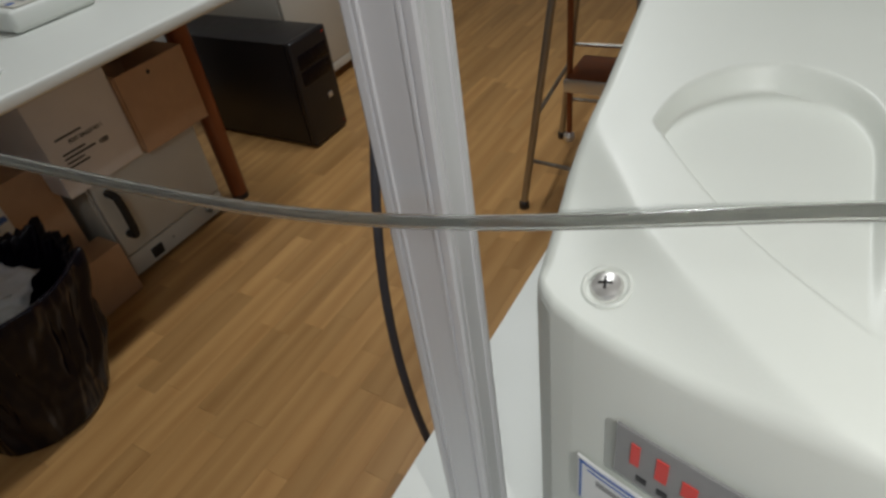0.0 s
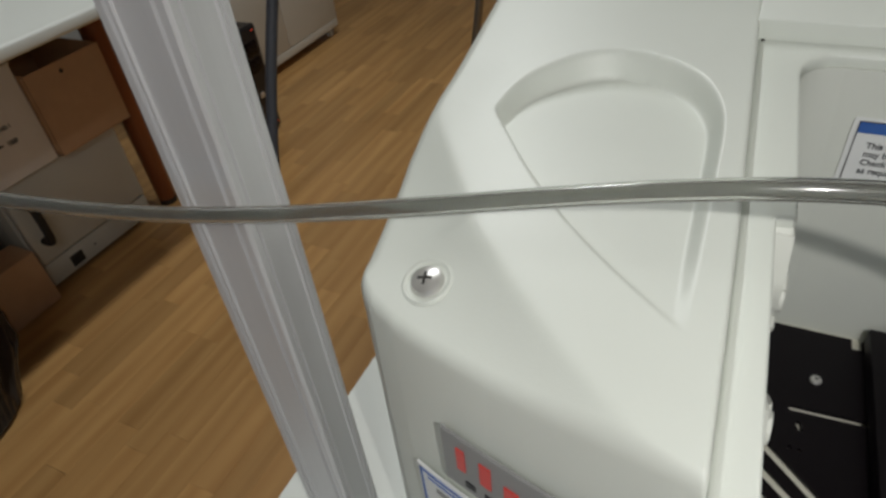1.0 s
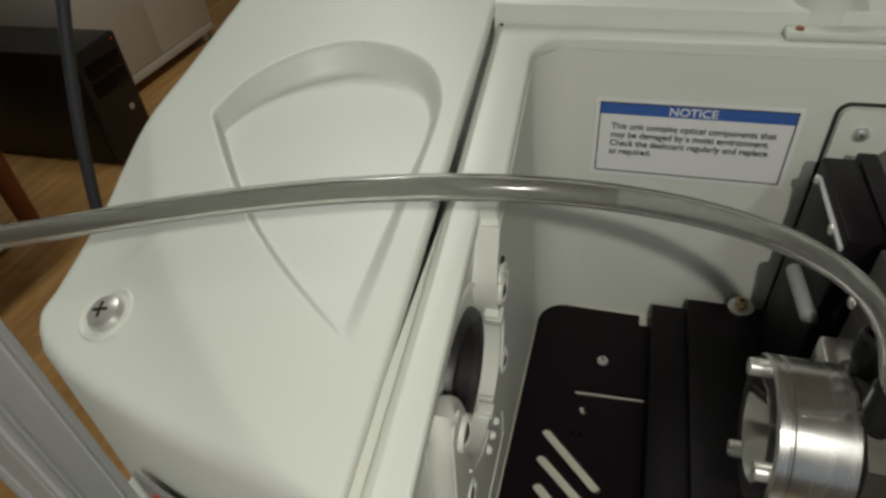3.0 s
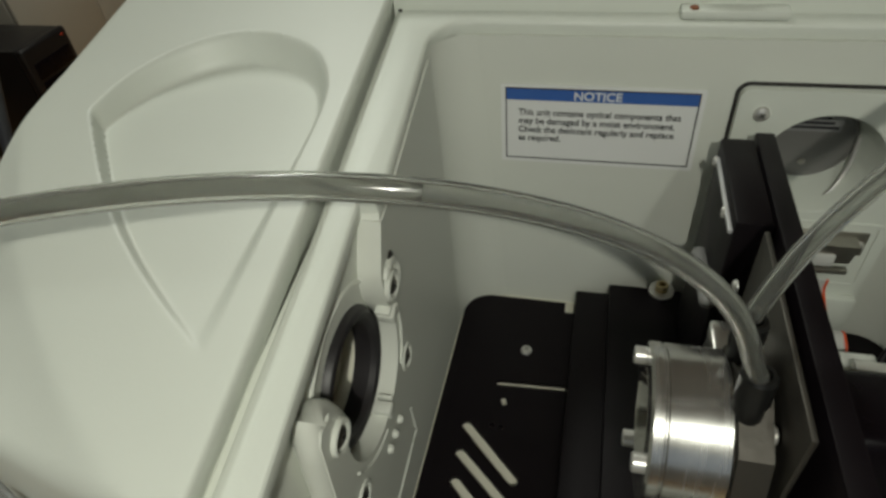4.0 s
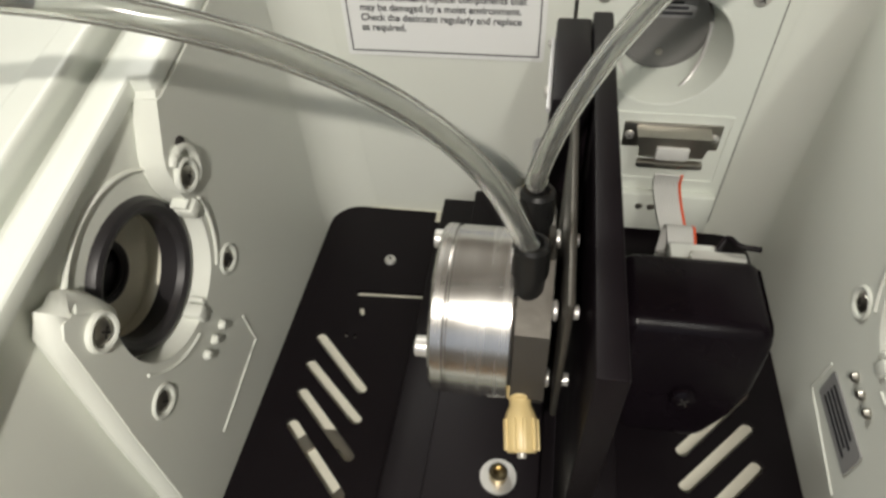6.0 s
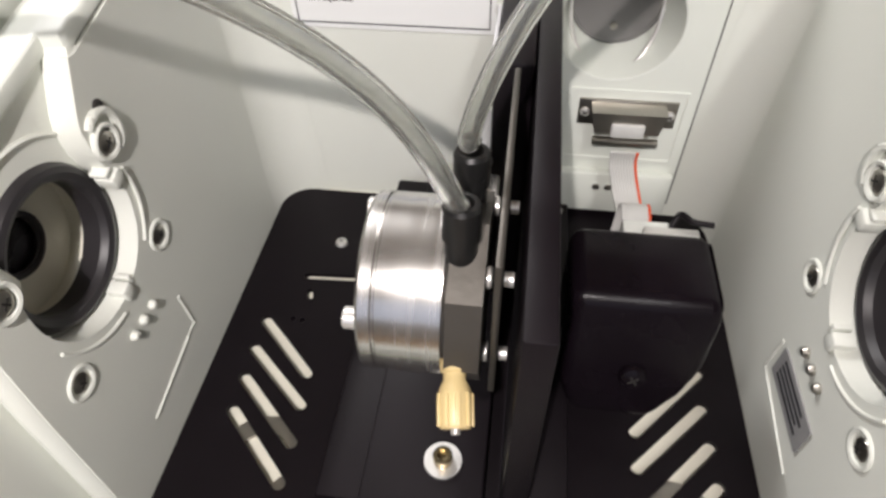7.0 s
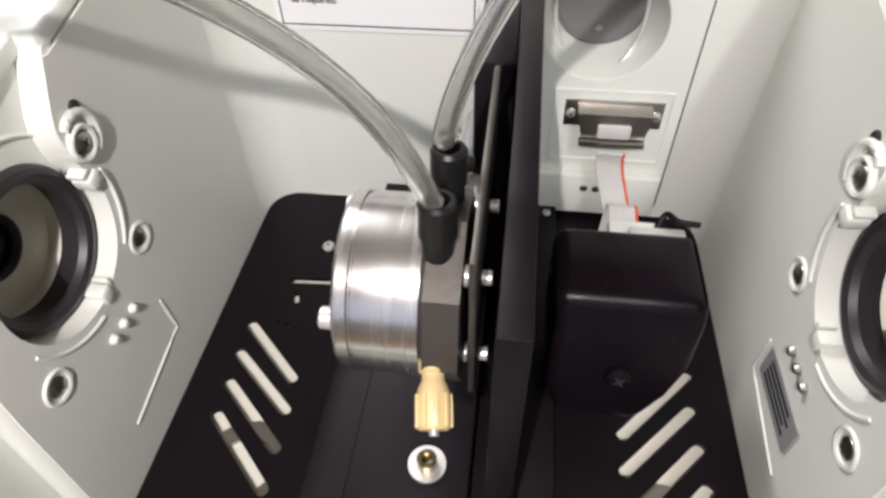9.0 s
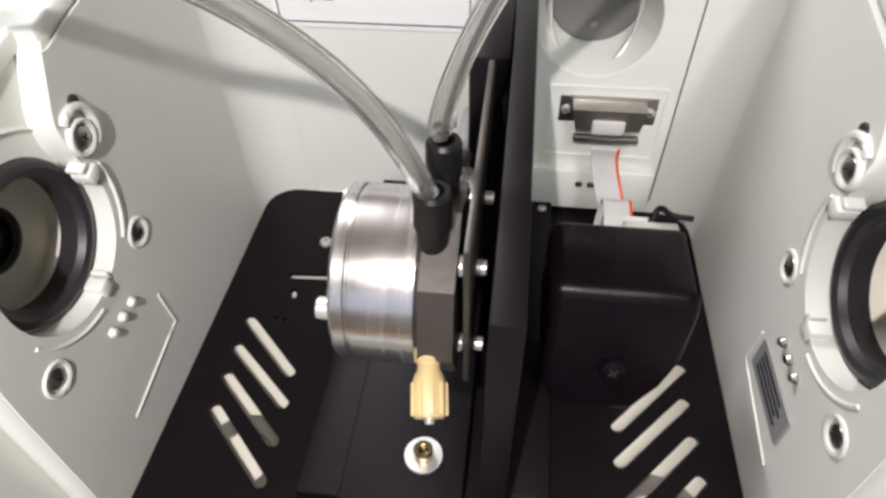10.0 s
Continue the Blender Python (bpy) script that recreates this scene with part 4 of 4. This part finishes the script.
part("print", bm, INK, carton, "small unreadable print")
words("print_line", "POST EAGLE NO 1", 0.0145, mm @ pose(0.395, OT + 0.130, 0.0003), INK, carton, "LEFT", 0.85, 0.0006)
words("print_count", "1000", 0.018, mm @ pose(0.465, OT + 0.090, 0.0003), INK, carton, "LEFT", 0.8, 0.0006)

brown = thing("cardboard_box", "open brown cardboard box on the oven", "box", (-1.72, 0.69, OT))
bx0, bx1, by0, by1, bz = -1.92, -1.603, 0.574, 0.806, OT + 0.225
part("base", box(bx0, bx1, by0, by1, OT + 0.001, OT + 0.005), CARD, brown)
part("front_panel", box(bx1 - 0.005, bx1, by0, by1, OT + 0.005, bz, 0.0015), CARD, brown)
part("back_panel", box(bx0, bx0 + 0.005, by0, by1, OT + 0.005, bz, 0.0015), CARD, brown)
for yy in (by0, by1 - 0.005):
    part("side_panel", box(bx0 + 0.005, bx1 - 0.005, yy, yy + 0.005, OT + 0.005, bz, 0.0015), CARD, brown)
part("folded_flap", box(bx0 + 0.01, bx1 - 0.004, by0 - 0.006, by0 - 0.001, OT + 0.02, bz - 0.004, 0.001), CARD, brown)
part("hand_hole", rod((bx1 - 0.0005, 0.675, bz - 0.025), (bx1 + 0.0008, 0.675, bz - 0.025), 0.006, 14), DARKM, brown, "small dark hole")

store = thing("storage_box", "large brown carton closed with blue and white tape", "box", (-1.85, 0.13, ZF))
part("body", box(-2.06, -1.70, -0.10, 0.345, ZF + 0.001, -0.43, 0.005), CARD, store)
part("tape", box(-1.7005, -1.6985, 0.15, 0.205, ZF + 0.02, -0.431, 0.0004), PAPER, store, "white tape with blue print")
for k in range(9):
    bm = box(-1.6986, -1.6978, 0.152 + 0.012 * (k % 2), 0.19 + 0.012 * (k % 2), ZF + 0.05 + 0.042 * k, ZF + 0.066 + 0.042 * k)
    part("tape_print", bm, BLUE, store, "blue unreadable print")
low = thing("flat_box", "low pinkish-brown cardboard box beside the oven", "box", (-1.68, 0.3, ZF))
part("body", box(-1.695, -1.60, 0.20, 0.372, ZF + 0.001, ZF + 0.17, 0.004), CARD, low)

# balance and papers on the desk
bal = thing("laboratory_balance", "white electronic balance with a small display on the desk", "balance", (-1.75, 0.5, -0.11))
part("body", box(-1.93, -1.565, 0.395, 0.605, -0.1085, -0.058, 0.012, 3), WHITE, bal)
part("panel", box(-1.635, -1.570, 0.415, 0.585, -0.0585, -0.054, 0.002), CABINET, bal, "sloping control panel")
part("display", box(-1.620, -1.590, 0.450, 0.525, -0.0545, -0.0525, 0.001), GREY, bal, "small grey display")
for ky in (0.428, 0.545, 0.568):
    part("key", box(-1.612, -1.596, ky - 0.008, ky + 0.008, -0.0545, -0.0525, 0.001), BLUE, bal, "blue key")
part("pan", lathe([(0, 0.0), (0.02, 0.0), (0.02, 0.012), (0.075, 0.014), (0.076, 0.017), (0, 0.017)], (-1.78, 0.50, -0.058), (-1.78, 0.50, 1), 32), CHROME, bal, "round steel weighing pan")
pad = thing("paper_pad", "small pad of white paper on the desk", "paper", (-1.41, 0.2, -0.11))
part("sheets", box(-1.50, -1.385, 0.09, 0.25, -0.1095, -0.103, 0.0008), PAPER, pad)
bm = bmesh.new()
for k in range(4):
    box(-1.49 + 0.022 * k, -1.485 + 0.022 * k, 0.12, 0.23 - 0.02 * (k % 2), -0.1031, -0.1027, bm=bm)
part("lines", bm, GREY, pad, "grey unreadable lines")

# computer
pc = thing("computer", "black tower computer standing on the floor", "computer", (-1.78, 1.29, ZF))
PX, PY0, PY1, PT = -1.582, 1.195, 1.392, -0.455
part("case", box(-2.20, PX - 0.03, PY0, PY1, ZF + 0.012, PT, 0.004), PCBLACK, pc)
part("front_panel", box(PX - 0.030, PX, PY0 - 0.002, PY1 + 0.002, ZF + 0.010, PT + 0.003, 0.012, 3), PCBLACK, pc, "black moulded front")
part("drive_cover", box(PX - 0.001, PX + 0.003, PY0 + 0.02, PY1 - 0.02, PT - 0.10, PT - 0.05, 0.0015), GLOSSBLACK, pc)
part("drive_cover", box(PX - 0.001, PX + 0.003, PY0 + 0.02, PY1 - 0.02, PT - 0.16, PT - 0.11, 0.0015), GLOSSBLACK, pc)
part("badge", box(PX + 0.0002, PX + 0.004, PY1 - 0.070, PY1 - 0.050, ZF + 0.152, ZF + 0.172, 0.001), CHROME, pc, "small silver badge")
LED = bpy.data.materials.new("red_led")
LED.use_nodes = True
LED.node_tree.nodes["Principled BSDF"].inputs["Base Color"].default_value = (0.8, 0.05, 0.02, 1)
LED.node_tree.nodes["Principled BSDF"].inputs["Emission Color"].default_value = (1.0, 0.08, 0.03, 1)
LED.node_tree.nodes["Principled BSDF"].inputs["Emission Strength"].default_value = 1.2
for yy, zz in ((PY1 - 0.025, PT - 0.016), (PY1 - 0.02, ZF + 0.035)):
    part("indicator", rod((PX - 0.001, yy, zz), (PX + 0.0015, yy, zz), 0.0020, 10), LED, pc, "red indicator light")
for yy in (PY0 + 0.03, PY1 - 0.03):
    for xx in (-1.64, -2.15):
        part("foot", rod((xx, yy, ZF), (xx, yy, ZF + 0.0125), 0.014, 12), RUBBER, pc)

# cream cabinet behind the computer
for y0, y1 in ((1.505, 2.295),):
    cb = thing("cabinet", "cream melamine cabinet on small feet behind the computer", "cabinet", (-2.1, (y0 + y1) / 2, ZF))
    part("carcass", box(-2.44, -1.905, y0, y1, ZF + 0.045, 0.55, 0.003), CABINET, cb)
    ym = (y0 + y1) / 2
    for a, b in ((y0 + 0.002, ym - 0.0015), (ym + 0.0015, y1 - 0.002)):
        dr = part("door", box(-1.903, -1.884, a, b, ZF + 0.085, 0.545, 0.002), CABINET, cb)
        part("door_knob", rod((-1.884, a + 0.05 if a > ym else b - 0.05, -0.2), (-1.862, a + 0.05 if a > ym else b - 0.05, -0.2), 0.009, 14), CHROME, dr)
    part("plinth", box(-2.40, -1.885, y0 + 0.001, y1 - 0.001, ZF + 0.046, ZF + 0.083, 0.002), CABINET, cb)
    for xx in (-1.93, -2.40):
        for yy in (y0 + 0.04, y1 - 0.025):
            part("foot", lathe([(0, 0), (0.018, 0), (0.016, 0.02), (0.010, 0.0455), (0, 0.0455)], (xx, yy, ZF), (xx, yy, 1), 14), WHITE, cb, "small white foot")

# tubular stool with a brown footboard
stool = thing("laboratory_stool", "tubular steel stool with a brown wooden footboard", "stool", (-0.53, 1.32, ZF))
feet = [(-0.704, 1.109), (-0.745, 1.540), (-0.33, 1.08), (-0.35, 1.57)]
heads = [(-0.615, 1.20), (-0.640, 1.45), (-0.43, 1.19), (-0.44, 1.46)]
for (fx, fy), (hx, hy) in zip(feet, heads):
    lg = part("leg", sweep([Vector((fx, fy, ZF + 0.018)).lerp(Vector((hx, hy, -0.10)), k / 6) for k in range(7)], 0.0105, 14), CONN, stool, "grey steel tube leg")
    part("rubber_foot", lathe([(0, 0), (0.015, 0), (0.015, 0.02), (0.0115, 0.024), (0, 0.024)], (fx, fy, ZF + 0.0005), (fx + 0.01, fy + 0.01, ZF + 1), 14), RUBBER, lg, "black rubber foot")
def at_leg(i, z):
    return Vector((*feet[i], ZF)).lerp(Vector((*heads[i], -0.10)), (z - ZF) / (-0.10 - ZF))
for a, b, z in ((0, 2, ZF + 0.16), (0, 1, ZF + 0.30), (1, 3, ZF + 0.16), (2, 3, ZF + 0.30), (1, 3, ZF + 0.36)):
    part("rung", rod(at_leg(a, z), at_leg(b, z), 0.006, 12), CONN, stool, "thin steel rung")
part("footboard", box(-0.66, -0.40, 1.335, 1.51, ZF + 0.305, ZF + 0.325, 0.004), LEGWOOD, stool, "brown wooden footboard")
part("footboard_edge", box(-0.66, -0.40, 1.325, 1.334, ZF + 0.285, ZF + 0.325, 0.002), CHROME, stool)
part("spindle", rod((-0.66, 1.38, ZF + 0.12), (-0.655, 1.375, -0.10), 0.009, 12), LEGWOOD, stool, "brown rod")
part("spindle_ball", lathe([(0, -0.019), (0.011, -0.015), (0.018, -0.006), (0.018, 0.006), (0.011, 0.015), (0, 0.019)], (-0.66, 1.38, ZF + 0.105), (-0.66, 1.38, 1), 18), CHROME, stool, "steel ball foot")
part("seat", lathe([(0, 0), (0.17, 0), (0.18, 0.01), (0.18, 0.025), (0.17, 0.035), (0, 0.036)], (-0.53, 1.325, -0.10), (-0.53, 1.325, 1), 36), LEGWOOD, stool, "round wooden seat")

# waste bin with a black bag
bin_ = thing("waste_bin", "waste bin lined with a crumpled black plastic bag", "bin", (-1.48, -0.03, ZF))
rng = random.Random(4)


def crumple(profile, cx, cy, n=180, amp=0.012, lean=(0, 0), seed=0):
    bm = bmesh.new()
    rings = []
    zs = np.cumsum([0] + [math.hypot(b[0] - a[0], b[1] - a[1]) for a, b in zip(profile, profile[1:])])
    m = 80
    for i in range(m):
        s = zs[-1] * i / (m - 1)
        r0, z0 = float(np.interp(s, zs, [p[0] for p in profile])), float(np.interp(s, zs, [p[1] for p in profile]))
        ring = []
        for k in range(n):
            a = 2 * math.pi * k / n
            v = Vector((math.cos(a) * 3.0 + seed, math.sin(a) * 3.0, z0 * 2.2))
            d = amp * (noise.noise(v) + 0.7 * abs(noise.noise(v * 2.7)) + 0.45 * abs(noise.noise(v * 5.1)) + 0.14 * abs(noise.noise(v * 9.7))) * min(1, 0.15 + 3.0 * i / m)
            zz = z0 + 0.6 * d
            q = (z0 - ZF) / 0.36
            ring.append(bm.verts.new((cx + lean[0] * q + (r0 + d) * math.cos(a), cy + lean[1] * q + (r0 + d) * math.sin(a), max(zz, ZF + 0.001))))
        rings.append(ring)
    for p, q in zip(rings, rings[1:]):
        for k in range(n):
            bm.faces.new((p[k], p[(k + 1) % n], q[(k + 1) % n], q[k]))
    return bm


part("bag", crumple([(0.135, ZF + 0.002), (0.145, ZF + 0.01), (0.158, ZF + 0.15), (0.168, ZF + 0.27), (0.182, ZF + 0.345), (0.176, ZF + 0.372), (0.160, ZF + 0.365), (0.150, ZF + 0.31), (0.14, ZF + 0.22)], -1.475, -0.035, amp=0.034, lean=(0.02, 0.05), seed=3), BAG, bin_, "crumpled black plastic bag", smooth=180)
part("container", lathe([(0, 0.002), (0.128, 0.002), (0.140, 0.2), (0.138, 0.2), (0.126, 0.006), (0, 0.006)], (-1.475, -0.035, ZF), (-1.475, -0.035, 1), 32), PCBLACK, bin_)


def scrap(cx, cy, cz, w, h, seed, tilt):
    bm = bmesh.new()
    n = 12
    g = [[bm.verts.new((w * (i / n - 0.5), h * (j / n - 0.5) * (1 + 0.25 * noise.noise(Vector((i * 0.6, seed, 0)))), 0.022 * noise.noise(Vector((i * 0.45 + seed, j * 0.45, seed))) + 0.008 * noise.noise(Vector((i * 1.3, j * 1.3, seed + 5))))) for j in range(n + 1)] for i in range(n + 1)]
    for i in range(n):
        for j in range(n):
            bm.faces.new((g[i][j], g[i + 1][j], g[i + 1][j + 1], g[i][j + 1]))
    bm.transform(pose(cx, cy, cz, *tilt))
    ext = bmesh.ops.solidify(bm, geom=bm.faces[:], thickness=0.0008)
    return bm


for i, (cx, cy, cz, w, h, tl, mt, lab) in enumerate((
        (-1.47, 0.02, ZF + 0.335, 0.16, 0.13, (25, 10, 30), CARTON, "crumpled pale wrapper"), (-1.42, -0.04, ZF + 0.325, 0.17, 0.09, (35, 15, 70), PAPER, "torn white paper"),
        (-1.53, 0.0, ZF + 0.350, 0.08, 0.055, (10, 30, 10), BRASS, "yellow carton scrap"), (-1.50, -0.06, ZF + 0.345, 0.09, 0.06, (20, -15, 120), BRASS, "yellow carton scrap"),
        (-1.46, -0.10, ZF + 0.32, 0.15, 0.10, (-15, 20, 40), CARTON, "crumpled pale wrapper"), (-1.54, -0.07, ZF + 0.345, 0.07, 0.03, (5, 12, 60), RED, "red wrapper"))):
    single("paper_scrap", scrap(cx, cy, cz, w, h, i * 3.1, tl), mt, lab + " lying in the waste bin", "waste paper", smooth=80, group="waste in the bin")


# ---- strip floor ----
def wood_material():
    m = bpy.data.materials.new("beech_strip_floor")
    m.use_nodes = True
    nt = m.node_tree
    b = nt.nodes["Principled BSDF"]
    L = nt.links.new
    tc, oi = nt.nodes.new("ShaderNodeTexCoord"), nt.nodes.new("ShaderNodeObjectInfo")
    geo = nt.nodes.new("ShaderNodeNewGeometry")
    add = nt.nodes.new("ShaderNodeVectorMath")
    add.operation = "ADD"
    rnd = nt.nodes.new("ShaderNodeMath")
    rnd.operation = "ADD"
    L(oi.outputs["Random"], rnd.inputs[0])
    L(geo.outputs["Random Per Island"], rnd.inputs[1])
    sc = nt.nodes.new("ShaderNodeMath")
    sc.operation = "MULTIPLY"
    sc.inputs[1].default_value = 37.0
    L(rnd.outputs[0], sc.inputs[0])
    L(geo.outputs["Position"], add.inputs[0])
    L(sc.outputs[0], add.inputs[1])
    mp = nt.nodes.new("ShaderNodeMapping")
    mp.inputs["Scale"].default_value = (15, 1.5, 1)
    L(add.outputs[0], mp.inputs[0])
    n1 = nt.nodes.new("ShaderNodeTexNoise")
    n1.inputs["Scale"].default_value, n1.inputs["Detail"].default_value, n1.inputs["Distortion"].default_value = 1.0, 7, 1.2
    L(mp.outputs[0], n1.inputs["Vector"])
    mp2 = nt.nodes.new("ShaderNodeMapping")
    mp2.inputs["Scale"].default_value = (6, 0.6, 1)
    L(add.outputs[0], mp2.inputs[0])
    wv = nt.nodes.new("ShaderNodeTexWave")
    wv.wave_type, wv.rings_direction = "RINGS", "Z"
    wv.inputs["Scale"].default_value, wv.inputs["Distortion"].default_value, wv.inputs["Detail"].default_value = 0.9, 5.0, 3
    L(mp2.outputs[0], wv.inputs["Vector"])
    mx = nt.nodes.new("ShaderNodeMath")
    mx.operation = "MULTIPLY_ADD"
    mx.inputs[1].default_value = 0.30
    L(wv.outputs[0], mx.inputs[0])
    L(n1.outputs[0], mx.inputs[2])
    ramp = nt.nodes.new("ShaderNodeValToRGB")
    e = ramp.color_ramp.elements
    e[0].position, e[0].color = 0.25, (0.40, 0.205, 0.070, 1)
    e[1].position, e[1].color = 1.0, (0.56, 0.325, 0.125, 1)
    L(mx.outputs[0], ramp.inputs[0])
    fr = nt.nodes.new("ShaderNodeMath")
    fr.operation = "FRACT"
    L(rnd.outputs[0], fr.inputs[0])
    hs = nt.nodes.new("ShaderNodeHueSaturation")
    mr = nt.nodes.new("ShaderNodeMapRange")
    mr.inputs["To Min"].default_value, mr.inputs["To Max"].default_value = 0.84, 1.13
    L(fr.outputs[0], mr.inputs[0])
    L(mr.outputs[0], hs.inputs["Value"])
    L(ramp.outputs[0], hs.inputs["Color"])
    L(hs.outputs[0], b.inputs["Base Color"])
    b.inputs["Roughness"].default_value = 0.34
    bp = nt.nodes.new("ShaderNodeBump")
    bp.inputs["Strength"].default_value, bp.inputs["Distance"].default_value = 0.08, 0.001
    L(n1.outputs[0], bp.inputs["Height"])
    L(bp.outputs[0], b.inputs["Normal"])
    return m


WOOD = wood_material()
floor = thing("floor", "warm brown wood-strip laminate floor", "floor", (0, 0, ZF), kind="structure")
W, LN = 0.066, 0.36
strip_mesh = {}
rng = random.Random(11)
far_v, far_f = [], []
for i in range(int((ROOM[1] - ROOM[0]) / W) + 1):
    x0 = ROOM[0] + i * W
    y = ROOM[2] - rng.random() * LN
    while y < ROOM[3]:
        ln = LN * rng.choice((0.75, 0.9, 1.0, 1.0, 1.15))
        near = -1.72 < x0 < -0.52 and -0.42 < y < 2.35
        if near:
            key = round(ln, 3)
            if key not in strip_mesh:
                bm = box(0.0001, W - 0.0001, 0.0001, ln - 0.0001, -0.004, 0.0, 0.0003, 1)
                me = bpy.data.meshes.new("strip")
                bm.to_mesh(me)
                bm.free()
                me.materials.append(WOOD)
                strip_mesh[key] = me
            ob = new("strip", strip_mesh[key])
            ob.parent = floor
            ob.location = (x0, y, 0)
        else:
            n = len(far_v)
            a, b = x0 + 0.0004, min(x0 + W, ROOM[1]) - 0.0004
            c, d = max(y, ROOM[2]) + 0.0004, min(y + ln, ROOM[3]) - 0.0004
            far_v += [(p, q, ZF + h) for h in (-0.004, 0) for p, q in ((a, c), (b, c), (b, d), (a, d))]
            far_f += [tuple(n + k for k in f) for f in ((4, 5, 6, 7), (0, 1, 5, 4), (1, 2, 6, 5), (2, 3, 7, 6), (3, 0, 4, 7))]
        y += ln
me = bpy.data.meshes.new("far_strips")
me.from_pydata([(x, y, z - ZF) for x, y, z in far_v], [], far_f)
me.materials.append(WOOD)
ob = new("far_strips", me)
ob.parent = floor
tagged(ob, "more wooden floor strips", kind="stuff")
